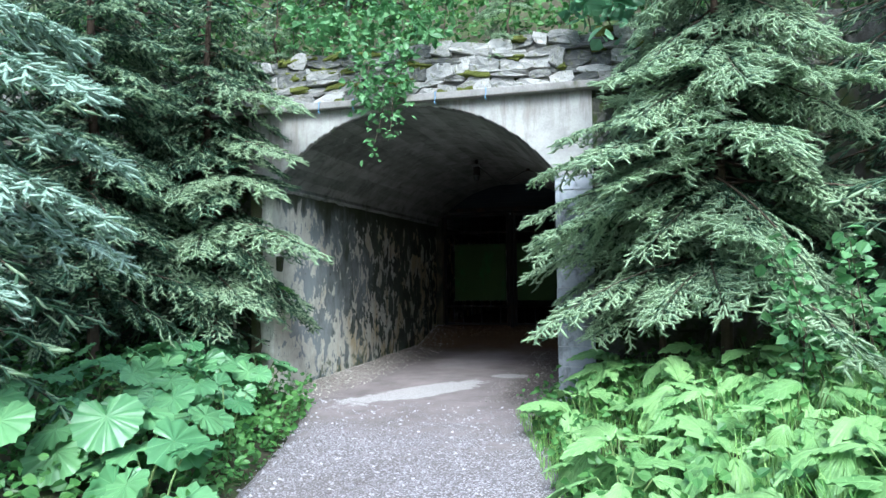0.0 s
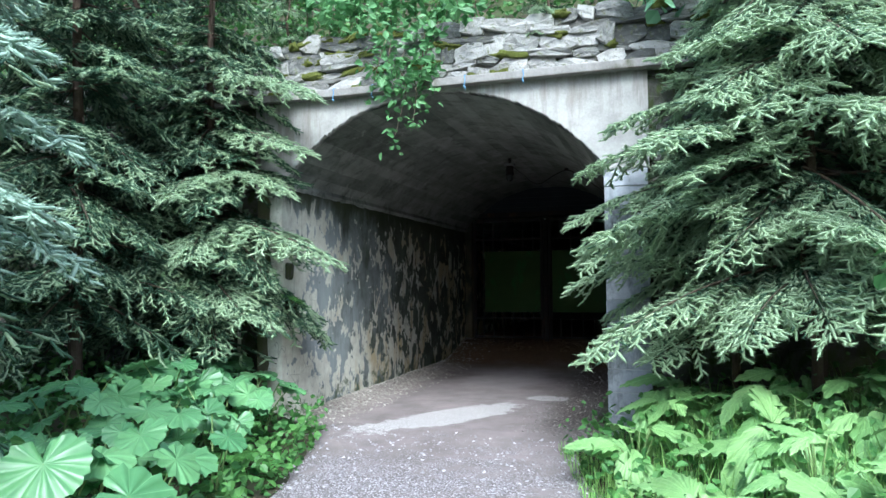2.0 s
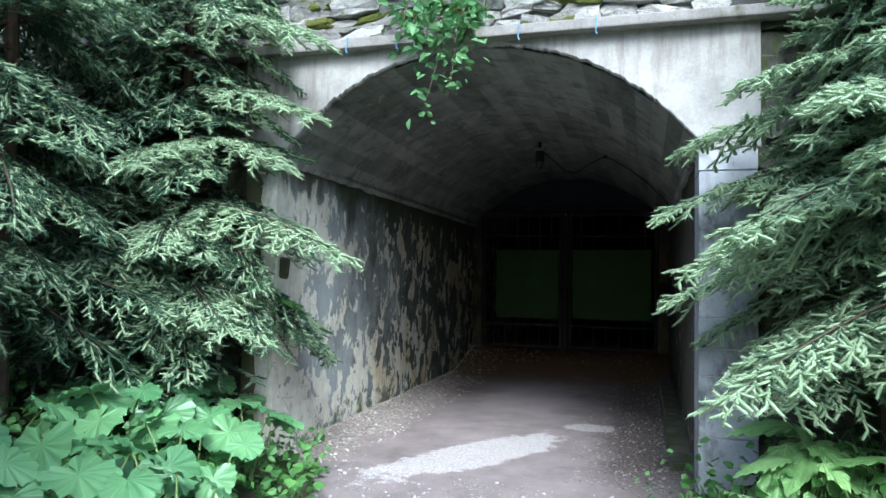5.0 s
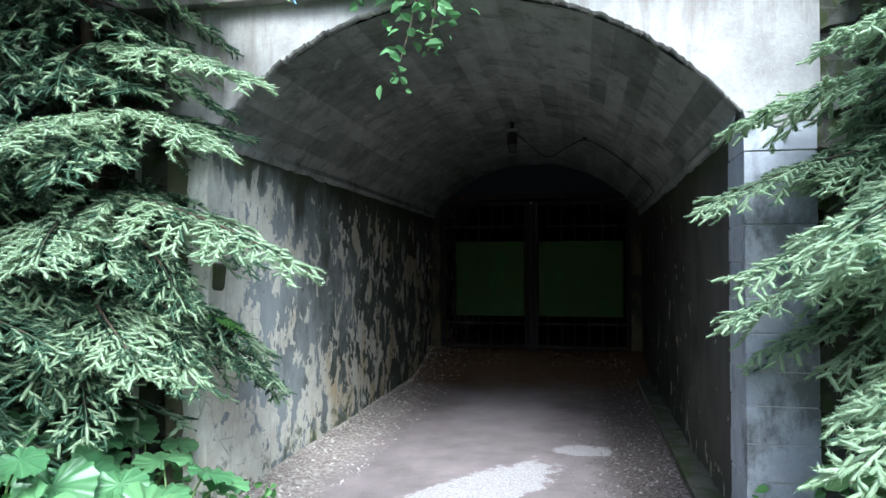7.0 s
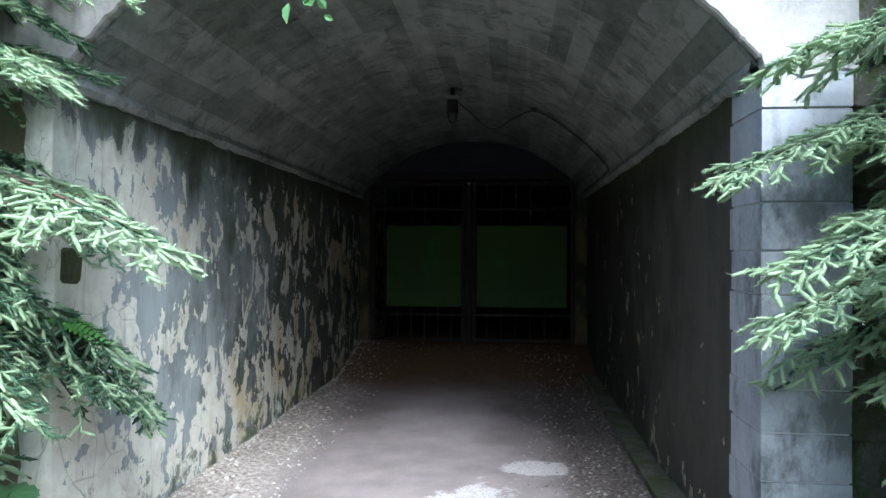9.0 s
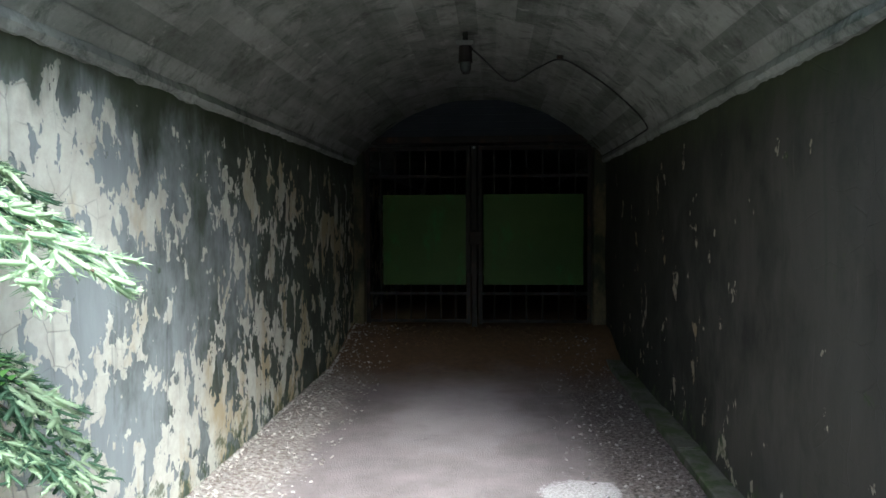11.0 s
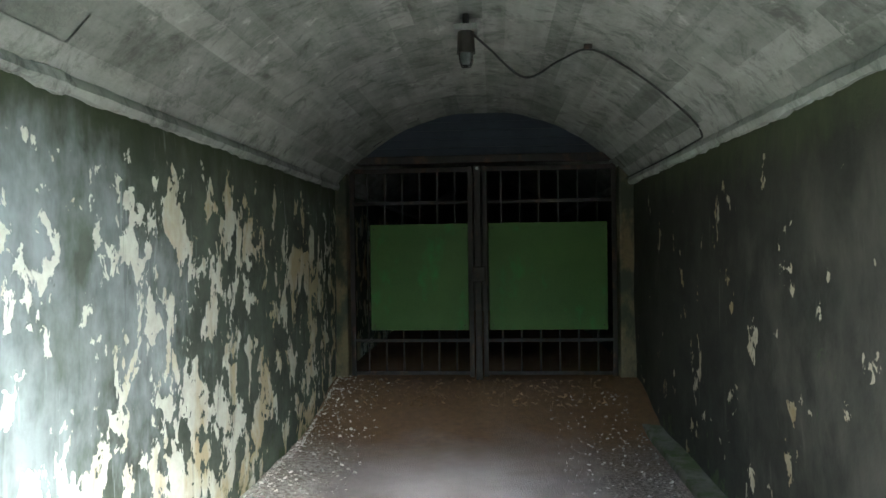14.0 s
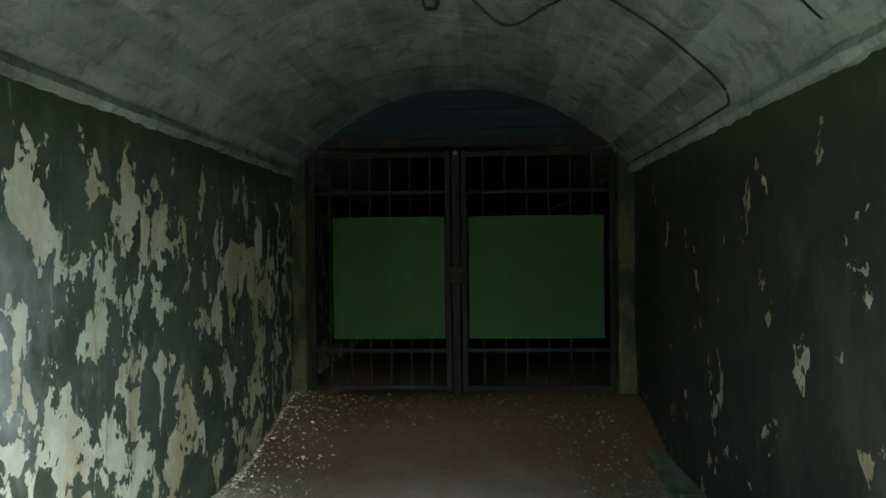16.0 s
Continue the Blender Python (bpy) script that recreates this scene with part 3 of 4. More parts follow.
for x0, x1 in ((-1.6, -1.43), (1.41, 1.6)):
    jamb = thing("gate_jamb", "stained concrete jamb beside the gate", "jamb", (0, GATE, 0), "gate jambs")
    part("body", block(x0, x1, -0.12, 0.14, -0.1, 2.56, 0.02), M_JAMB, jamb)
lintel = thing("tympanum", "dark blue boards filling the vault above the gate", "panel", (0, GATE, 0), kind="structure")
part("beam", block(-1.5, 1.5, -0.06, 0.1, 2.56, 2.64, 0.01), M_IRON, lintel)
for i in range(5):
    z0 = 2.64 + 0.09 * i
    wdt = math.sqrt(max((RADIUS + 0.02) ** 2 - (z0 - CROWN + RADIUS) ** 2, 0.01))
    part("board", block(-wdt, wdt, -0.01 - 0.006 * (i % 2), 0.03, z0, z0 + 0.086, 0.004), M_BOARD, lintel)
# ---- lamp and cable under the vault ----
lamp = thing("ceiling_lamp", "old bulkhead lamp with glass jar and wire guard", "lamp", (-0.03, 14.85, -0.05))
part("base_plate", block(-0.07, 0.07, -0.07, 0.07, 3.03, 3.065, 0.008), surface("lamp_iron", (0.1, 0.1, 0.1), (0.22, 0.22, 0.21), 8, 0.6, metal=0.3), lamp)
part("hanger", tube([(0, 0, 3.06), (0, 0, 3.14)], 0.02, 8), M_IRON, lamp)
part("socket", tube([(0, 0, 3.035), (0, 0, 2.99), (0, 0, 2.925), (0, 0, 2.9)], 0.05, 14, 1.15), M_IRON, lamp)
glass = surface("dusty_glass", (0.04, 0.045, 0.045), (0.1, 0.105, 0.105), 20, 0.2, 90, 0.2, 0.002)
jar = part("glass_jar", tube([(0, 0, 2.93), (0, 0, 2.9), (0, 0, 2.86), (0, 0, 2.835), (0, 0, 2.828)], 0.042, 14, 0.75), glass, lamp, "dusty glass jar", True)
for k in range(4):
    a = math.pi / 4 + k * math.pi / 2
    part("guard_wire", tube([(0.055 * math.cos(a), 0.055 * math.sin(a), 2.92), (0.056 * math.cos(a), 0.056 * math.sin(a), 2.86), (0.035 * math.cos(a), 0.035 * math.sin(a), 2.822), (0, 0, 2.814)], 0.004, 5), M_IRON, lamp)
cable = thing("cable", "loose black cable from the lamp across the vault", "cable", (0, 0, 0))


def curve_points(points, steps=8):
    """A smooth line through points."""
    p = [Vector(v) for v in points]
    out = []
    for i in range(len(p) - 1):
        a, b, c, d = p[max(i - 1, 0)], p[i], p[i + 1], p[min(i + 2, len(p) - 1)]
        for k in range(steps):
            t = k / steps
            out.append(0.5 * (2 * b + (c - a) * t + (2 * a - 5 * b + 4 * c - d) * t * t + (3 * b - a - 3 * c + d) * t ** 3))
    return out + [p[-1]]


M_RUBBER = surface("black_rubber", (0.02, 0.02, 0.02), (0.05, 0.05, 0.05), 10, 0.9)
part("cord", tube(curve_points([(0.0, 14.85, 2.98), (0.1, 14.9, 2.9), (0.33, 15.0, 2.73), (0.55, 15.05, 2.84), (0.74, 15.08, 2.915), (0.95, 15.08, 2.81), (1.2, 15.08, 2.62), (1.43, 15.1, 2.385), (1.475, 15.6, 2.35), (1.475, 17.85, 2.35)]), 0.007, 6), M_RUBBER, cable)
part("clip", block(0.71, 0.76, 15.06, 15.1, 2.915, 2.945, 0.004), M_IRON, cable)

# kerb along the foot of the east wall
kerb = thing("kerb", "low mossy concrete kerb along the tunnel wall", "kerb", kind="structure")
for i in range(6):
    y = FACE + 0.62 + 1.0 * i
    part("kerb_stone", block(1.39 + 0.004 * (i % 3), 1.6, y, y + 0.992, -0.1, 0.095 - 0.008 * (i % 2), 0.015), M_KERB, kerb)

# ---- chips of paint and stone at the feet of the walls ----
def chips(name, label, count, place, size, seed, material):
    r = random.Random(seed)
    vs, fs = [], []
    for _ in range(count):
        x, y, z = place(r)
        s = size * (0.3 + 1.7 * r.random() ** 4)
        a, n = r.uniform(0, 6.28), r.choice((4, 5, 6))
        tilt = r.uniform(-0.7, 0.7)
        k = len(vs)
        ring = [(s * r.uniform(0.6, 1.1) * math.cos(a + 6.28 * i / n), s * r.uniform(0.5, 0.9) * math.sin(a + 6.28 * i / n)) for i in range(n)]
        h = s * r.uniform(0.2, 0.5)
        vs += [(x + u, y + v, z + tilt * u - 0.004) for u, v in ring] + [(x + 0.75 * u, y + 0.75 * v, z + h + tilt * u) for u, v in ring]
        fs += [tuple(range(k + n, k + 2 * n))] + [(k + i, k + (i + 1) % n, k + n + (i + 1) % n, k + n + i) for i in range(n)]
    return tagged(new(name, mesh_of(name, vs, fs, material)), label, "debris", kind="stuff")


def edge_floor(x, y):
    return ground_z(0, y) + 0.012 * noise.noise((3 * x, 3 * y, 1)) + 0.05 * smooth_step(0.95, HALF, abs(x)) * smooth_step(FACE, FACE + 1, y)


def west_edge(r):
    y = FACE + 0.05 + 6.6 * r.random() ** 1.1
    x = -1.53 + 0.62 * r.random() ** 2.8
    return x, y, edge_floor(x, y)


def east_edge(r):
    y = FACE - 0.1 + 6.4 * r.random() ** 1.7
    x = 1.37 - 0.75 * r.random() ** 1.5
    return x, y, edge_floor(x, y)


chips("debris", "pale paint flakes and stone chips along the wall foot", 3200, west_edge, 0.012, 1, M_CHIP)
chips("debris", "grey litter and stone chips beside the kerb", 2600, east_edge, 0.011, 2, leaf_stuff("litter", (0.05, 0.042, 0.037), (0.3, 0.27, 0.255), 0.9, 0.0, 3))
chips("rubble", "orange-brown earth and stones heaped under the gate", 700, lambda r: (lambda x, y: (x, y, ground_z(0, y) + 0.02))(r.uniform(-1.45, 1.45), r.uniform(17.2, 17.95)), 0.014, 3, surface("ochre_rubble", (0.06, 0.034, 0.017), (0.24, 0.15, 0.07), 9, 0.95))
chips("gravel", "loose pale gravel on the path", 7000, lambda r: (lambda y, s: (path_middle(y) + s, y, ground_z(path_middle(y) + 0.8 * s, y) + 0.028))(r.uniform(3.0, 11.2), r.uniform(-1.1, 1.1)), 0.0115, 5, leaf_stuff("gravel_chips", (0.14, 0.125, 0.13), (0.46, 0.43, 0.45), 0.9, 0.0, 3))

# blue cords hung on the ledge
for x in (-0.95, -0.55, 0.35, 0.88):
    cord = thing("blue_cord", "short blue cord tied on the concrete ledge", "cord", (x, FACE - 0.1, TOP), "cords on the ledge")
    part("loop", tube(curve_points([(0, 0.04, 0.085), (0, -0.01, 0.07), (0.006, -0.015, 0.02), (-0.004, -0.012, -0.02), (0.008, -0.01, -0.05)], 4), 0.005, 5), surface("blue_plastic", (0.1, 0.22, 0.4), (0.2, 0.36, 0.55), 10, 0.5) if x == -0.95 else bpy.data.materials["blue_plastic"], cord)


# ---- spruces ----
def spray(name, length, seed, grade=0, young=0.55, tip_material=None):
    """One spruce branch along +x: axis, drooping side twigs and finger-like shoots, all bristling with needles."""
    r = np.random.RandomState(seed)
    step, sub_step, bristle, fat = ((0.036, 0.024, 19, 1.0), (0.085, 0.07, 4, 1.4), (0.2, 0.19, 1, 3.2))[grade]
    seg, stems_v, stems_f = [], [], []

    def axis_point(s):
        return np.array((length * s, 0.05 * length * math.sin(3 * s + seed), length * (0.1 * s - 0.24 * s * s)))

    def frame_of(d):
        side = np.cross(d, (0, 0, 1)) + 1e-6
        side /= np.linalg.norm(side)
        up = np.cross(side, d)
        return side, up / (np.linalg.norm(up) + 1e-9)

    def stem(a, b, ra, rb):
        k = len(stems_v)
        side, up = frame_of(b - a)
        for p, rad in ((a, ra), (b, rb)):
            for q in range(3):
                stems_v.append(p + rad * (math.cos(2.09 * q) * side + math.sin(2.09 * q) * up))
        for q in range(3):
            stems_f.append((k + q, k + (q + 1) % 3, k + 3 + (q + 1) % 3, k + 3 + q))

    pts = [axis_point(i / 10) for i in range(11)]
    for i in range(10):
        stem(pts[i], pts[i + 1], 0.01 * length * (1 - i / 11) + 0.002, 0.01 * length * (1 - (i + 1) / 11) + 0.002)
        if i > 3:
            seg.append((pts[i], pts[i + 1], i > 8))
    n = int(length / step)
    for i in range(int(n * 0.12), n):
        s = (i + r.uniform(-0.3, 0.3)) / n
        p0 = axis_point(min(max(s, 0), 1))
        sign = 1 if i % 2 else -1
        twig = (0.36 * length * (1 - s) ** 0.7 * min(1, 0.35 + 3 * s) + 0.07) * r.uniform(0.55, 1.1)
        ang = math.radians(r.uniform(38, 64)) * sign
        d = np.array((math.cos(ang), math.sin(ang), r.uniform(-0.2, 0.12)))
        bend = r.uniform(0.15, 0.6)

        def along(u):
            return p0 + d * twig * u + np.array((0.12 * twig * u * u, 0, -bend * twig * u * u))

        cuts = [0.1, 0.55, 1.0] if twig > 0.16 else [0.1, 1.0]
        for a, b in zip(cuts, cuts[1:]):
            seg.append((along(a), along(b), b == 1.0 and r.rand() < young + 0.3 and s > 0.2))
        m = int(twig / sub_step)
        for k in range(1, m + 1):
            u = k / (m + 0.6)
            a2 = ang + math.radians(r.uniform(30, 55)) * (1 if k % 2 else -1)
            sh = r.uniform(0.045, 0.085) * (1.1 - 0.3 * u) * (1.0, 1.5, 2.4)[grade]
            q0 = along(u)
            seg.append((q0, q0 + sh * np.array((math.cos(a2), math.sin(a2), r.uniform(-0.75, 0.15))), r.rand() < young * min(max((0.5 * s + 0.5 * u - 0.16) / 0.22, 0), 1)))
    verts, faces, mats = [tuple(map(float, q)) for q in stems_v], list(stems_f), [2] * len(stems_f)
    for a, b, is_young in seg:
        d = b - a
        ln = np.linalg.norm(d)
        side, up = frame_of(d / max(ln, 1e-6))
        rad = (0.0098 if is_young else 0.0075) * fat
        k = len(verts)
        rings = ((0.0, 0.5), (0.3, 1.0), (0.9, 0.8)) if grade == 0 else ((0.0, 0.6), (0.6, 1.0))
        for t, f in rings:
            for q in range(4):
                ph = 1.5708 * q
                verts.append(tuple(a + d * t + rad * f * (math.cos(ph) * side + 0.65 * math.sin(ph) * up)))
        top = k + 4 * (len(rings) - 1)
        verts.append(tuple(b))
        for q in range(4):
            w = (q + 1) % 4
            faces += [(k + 4 * i + q, k + 4 * i + w, k + 4 * i + 4 + w, k + 4 * i + 4 + q) for i in range(len(rings) - 1)]
            faces.append((top + q, top + w, top + 4))
        mats += [int(is_young)] * (4 * len(rings))
        cnt = max(int(bristle * ln / 0.085), 2)
        dn = d / max(ln, 1e-6)
        for c in range(cnt):
            t = (c + r.rand()) / cnt
            ph = r.rand() * 6.283
            rd = math.cos(ph) * side + 0.7 * math.sin(ph) * up
            p = a + d * t + rd * rad * 0.6
            way = (0.7 * dn + 0.85 * rd) * (0.023 if is_young else 0.019) * fat
            wd = np.cross(way, rd)
            wd *= 0.0044 * fat / 2 / (np.linalg.norm(wd) + 1e-9)
            k = len(verts)
            verts += [tuple(p - wd), tuple(p + wd), tuple(p + way)]
            faces.append((k, k + 1, k + 2))
            mats.append(int(is_young))
    me = mesh_of(name, verts, faces, (M_NEEDLE, tip_material or M_SHOOT, M_TWIG), True)
    me.polygons.foreach_set("material_index", np.array(mats, dtype=np.int32))
    return me


FINE = {L: [spray("branch", L, 10 * i + k, 0, 0.95) for k in (1, 2, 3)] for i, L in enumerate((0.65, 1.0, 1.45))}
# Fewer pale shoots, so the colour carries the shade on the left trees.
SHADED = {L: [spray("branch", L, 40 + 10 * i + k, 0, 0.4) for k in (1, 2, 3)] for i, L in enumerate((0.65, 1.0, 1.45))}
BLUE = {L: [spray("branch", L, 70 + 10 * i + k, 0, 0.85, M_BLUE) for k in (1, 2)] for i, L in enumerate((0.65, 1.0, 1.45))}
MIDDLE = {L: [spray("branch", L, 110 + 10 * i + k, 1, 0.25) for k in (1, 2, 3)] for i, L in enumerate((0.8, 1.3))}
COARSE = {L: [spray("branch", L, 130 + 10 * i + k, 2, 0.15) for k in (1, 2)] for i, L in enumerate((1.0, 1.6))}


def spruce(x, y, height, reach, seed, label, meshes, low=0.45, fine_to=4.6, step=0.19, per=5, sweep=(), inner=None, outer=None):
    """A spruce: tapered trunk and whorls of drooping branches; reach is the crown's radius low down."""
    r = random.Random(seed)
    z0 = ground_z(x, y) if y < FACE + 0.2 else hill_z(y)
    tree = thing("spruce", label, "tree", (x, y, z0))
    part("trunk", tube([(0.02 * math.sin(k), 0.02 * math.cos(2 * k), -0.15 + height * k / 10) for k in range(11)], 0.0065 * height + 0.012, 9, 0.12), M_BARK, tree, "brown scaly trunk")
    z, turn = low, r.uniform(0, 6)
    while z < height * 0.97:
        share = max(1 - (z - low) / (height - low), 0.03)
        for k in range(per):
            turn += 2.39996 + r.uniform(-0.3, 0.3)
            ln = reach * (share ** 0.7) * r.uniform(0.7, 1.08)
            near = z + z0 < fine_to
            if near and y < FACE and y + ln * math.sin(turn) > FACE + 0.35:
                ln *= 0.45                      # kept short by the wall
            sets = (inner or meshes) if near else COARSE
            size = min(sets, key=lambda L: abs(L - ln))
            b = new("branch", r.choice(sets[size]))
            b.parent = tree
            down = r.uniform(-32, 0) if z < height * 0.6 else r.uniform(5, 25)
            b.matrix_basis = pose(0, 0, z + r.uniform(-0.13, 0.13), r.uniform(-20, 20), -down, math.degrees(turn)) @ Matrix.Scale(min(ln / size, 1.6), 4)
        z += step * (1 + z / height)
    for tx, ty, tz in sweep:                    # long boughs that reach out to a given tip
        dx, dy = tx - x, ty - y
        far = math.hypot(dx, dy)
        long = outer or meshes
        size = min(long, key=lambda L: abs(L - far))
        b = new("branch", r.choice(long[size]))
        b.parent = tree
        b.matrix_basis = pose(0, 0, tz - z0 + 0.3 * far, r.uniform(-12, 12), 8.7, math.degrees(math.atan2(dy, dx))) @ Matrix.Scale(0.96 * far / size, 4)
    return tree


random.seed(5)
spruce(3.0, 10.6, 6.5, 1.75, 11, "spruce with pale young shoots beside the portal", FINE, 1.1, 4.2, 0.16, 7)
spruce(-2.2, 11.05, 7.0, 1.3, 12, "dense spruce with drooping branches beside the portal", SHADED, 0.9, 4.3, 0.15, 6, [(-0.55, 10.59, 1.47), (-0.85, 10.7, 2.45), (-0.75, 10.7, 2.95), (-0.95, 10.6, 2.08), (-1.1, 10.1, 1.0), (-1.5, 9.9, 1.5), (-1.75, 9.8, 2.0)], None, FINE)
spruce(-2.3, 7.15, 7.0, 1.9, 13, "blue-green spruce with long hanging sprays over the path edge", BLUE, 0.5, 3.6, 0.19, 6, [(-0.34, 7.79, 1.91), (-0.12, 7.42, 1.56), (-0.19, 7.25, 2.21), (-0.5, 7.6, 2.6), (-0.4, 6.9, 1.2), (-0.7, 8.2, 1.4)], MIDDLE)
spruce(-2.75, 9.95, 7.5, 1.35, 19, "dense dark green spruce with pale shoot tips in the thicket", SHADED, 0.95, 4.2, 0.17, 6)
spruce(-3.7, 9.3, 8.0, 1.9, 14, "dark spruce in the thicket beside the path", MIDDLE, 0.4, 4.4, 0.17, 6)
spruce(-3.1, 11.05, 8.0, 1.7, 16, "dark spruce crowded against the rubble wall", MIDDLE, 0.5, 4.4, 0.17, 6)
spruce(4.6, 11.0, 8.0, 1.7, 17, "dark spruce crowded against the rubble wall", MIDDLE, 0.5, 4.4, 0.18, 6)
spruce(2.5, 10.95, 3.8, 0.95, 18, "young spruce close against the portal pier", FINE, 1.25, 4.3, 0.14, 6, [(1.17, 10.9, 1.76), (1.22, 10.56, 1.26), (1.31, 10.83, 1.44), (1.3, 10.9, 2.15), (1.85, 10.2, 0.75)])
spruce(5.3, 10.2, 7.5, 2.0, 15, "spruce on the bank behind the weeds", MIDDLE, 0.5, 4.4, 0.18, 6)
# Spruces below y 5 are unseen, added to block low sky light.
for i, (x, y, h, w) in enumerate(((-4.2, 13.2, 8, 2.0), (-1.6, 13.6, 7, 1.9), (0.9, 14.3, 8, 2.1), (3.2, 13.4, 7, 2.0), (5.6, 14.0, 8, 2.2), (-3.0, 16.2, 9, 2.4), (-0.4, 16.8, 9, 2.4), (2.2, 16.5, 9, 2.4), (-6.0, 15.0, 9, 2.5), (-6.5, 11.0, 9, 2.3), (8.0, 11.5, 9, 2.3), (-6.2, 6.5, 9, 2.4),
                                  (-5.0, 1.5, 10, 2.6), (-9.0, 2.0, 10, 2.6), (-3.0, -4.5, 11, 2.8), (4.6, -5.0, 11, 2.8), (1.0, -9.0, 12, 3.0), (8.5, -7.0, 12, 3.0))
                                 + tuple((-15.0 + 2.2 * k, -13.5 - 1.6 * (k % 3), 12.5 + 1.2 * (k * 5 % 4), 2.8) for k in range(16))):
    spruce(x, y, h, w, 40 + i, "dark spruce on the slope above the tunnel" if y > FACE else "tall spruce added round the path, mostly unseen, to block low sky", COARSE, 0.3, 0, 0.42 if y > 5 else 0.65, 5 if y > 5 else 4)

for i, (x, y, h) in enumerate(((1.05, FACE + 0.42, 1.0), (-1.75, FACE + 0.45, 1.3), (2.6, FACE + 0.5, 1.4))):
    spruce(x, y, h, 0.55, 90 + i, "spruce seedling rooted on the wall top", FINE, 0.08, 9, 0.16, 4)


# ---- broad-leaved plants ----
def leaf_mesh(name, outline, material, cup=0.15, rings=4, wave=0.03, seed=0):
    """A leaf in the xy plane, its stalk at the origin, from an outline function of the angle; veined, cupped and wavy."""
    n = len(outline)
    vs, fs = [(0, 0, 0)], []
    for k in range(1, rings + 1):
        s = k / rings
        for i, (x, y) in enumerate(outline):
            d2 = (x * x + y * y) * s * s
            z = -cup * d2 + wave * s * math.sin(i * 1.9 + seed) * 0.5 + 0.02 * noise.noise((5 * x * s, 5 * y * s, seed))
            z += 0.003 * s * s * (1 if i % 3 == 0 else -0.5)
            vs.append((x * s, y * s, z))
    fs += [(0, 1 + i, 1 + (i + 1) % n) for i in range(n)]
    for k in range(rings - 1):
        fs += [(1 + k * n + i, 1 + (k + 1) * n + i, 1 + (k + 1) * n + (i + 1) % n, 1 + k * n + (i + 1) % n) for i in range(n)]
    return mesh_of(name, vs, fs, material, True)


def kidney(r, seed):
    pts = []
    for i in range(39):
        a = -2.88 + 5.76 * i / 38
        notch = 1 - 0.25 * smooth_step(2.2, 2.9, abs(a))
        rr = r * notch * (1 + 0.05 * math.sin(2.5 * a + seed)) * (1.04 if i % 2 else 0.97)
        pts.append((0.1 * r + rr * math.cos(a), rr * math.sin(a)))
    pts.append((-0.12 * r, 0))
    return pts


def lobed(length, width, lobes, depth, seed):
    """A long leaf with a toothed or lobed margin."""
    right = []
    for i in range(1, 24):
        s = i / 24
        w = width * (math.sin(math.pi * s ** 0.75) ** 0.8) * (1 - depth * (0.5 + 0.5 * math.cos(2 * math.pi * lobes * s + seed)))
        right.append((length * s, w))
    return right + [(length, 0)] + [(x, -y) for x, y in reversed(right)] + [(0, 0.002)]


KIDNEYS = [leaf_mesh("leaf", kidney(0.205, s), M_BUTTERBUR, 0.7 - 0.25 * s, 5, 0.035, s) for s in range(4)]
DOCKS = [leaf_mesh("leaf", lobed(0.46, 0.12, n, d, s), M_DOCK, 1.0, 4, 0.02, s) for s, (n, d) in enumerate(((4, 0.35), (5, 0.45), (3, 0.2), (6, 0.12)))]


def plant(name, label, category, x, y, leaves, meshes, reach, high, size, seed, stalk=0.007, tilt=(10, 45), group=""):
    """A clump of stalked leaves; each leaf is a part with its stalk under it."""
    r = random.Random(seed)
    z0 = ground_z(x, y)
    p = thing(name, label, category, (x, y, z0 - 0.01), group)
    for k in range(leaves):
        a = 6.283 * (k + r.uniform(-0.3, 0.3)) / leaves
        d, h = reach * r.uniform(0.35, 1.0), high * r.uniform(0.5, 1.05)
        lf = new("leaf", r.choice(meshes))
        lf.parent = p
        s = size * r.uniform(0.65, 1.15)
        lf.matrix_basis = Matrix.Translation((d * math.cos(a), d * math.sin(a), h)) @ pose(0, 0, 0, r.uniform(2, 24), 5, 0) @ pose(0, 0, 0, r.uniform(-18, 18), r.uniform(*tilt), math.degrees(a) + r.uniform(-25, 25)) @ Matrix.Scale(s, 4)
        inv = lf.matrix_basis.inverted()
        st = part("stalk", tube([inv @ q for q in curve_points([(0.02 * math.cos(a), 0.02 * math.sin(a), 0), (0.5 * d * math.cos(a), 0.5 * d * math.sin(a), 0.65 * h), (d * math.cos(a), d * math.sin(a), h)], 3)], stalk / s, 5, 0.6), M_STALK, lf)
    return p


r = random.Random(21)
for i in range(30):
    y = 7.3 + 3.85 * (i + r.random()) / 30
    x = path_middle(y) - 1.3 - r.uniform(0.0, 1.4) + (0.12 if y > 10.4 else 0)
    plant("butterbur_plant", "butterbur with large round glossy leaves on the bank", "plant", x, y, r.choice((4, 5)), KIDNEYS, 0.32, 0.48, r.uniform(0.6, 0.98), 100 + i, 0.008, (5, 40), "butterburs beside the path")
for i in range(44):
    y = 7.0 + 3.9 * (i + r.random()) / 44
    x = path_middle(y) + 1.15 + r.uniform(0.1, 2.1)
    plant("dock_plant", "leafy weed with long bright green lobed leaves on the bank", "plant", x, y, r.choice((8, 9, 10)), DOCKS, 0.15, 0.4, r.uniform(0.5, 0.95), 200 + i, 0.006, (-25, 45), "leafy weeds beside the path")


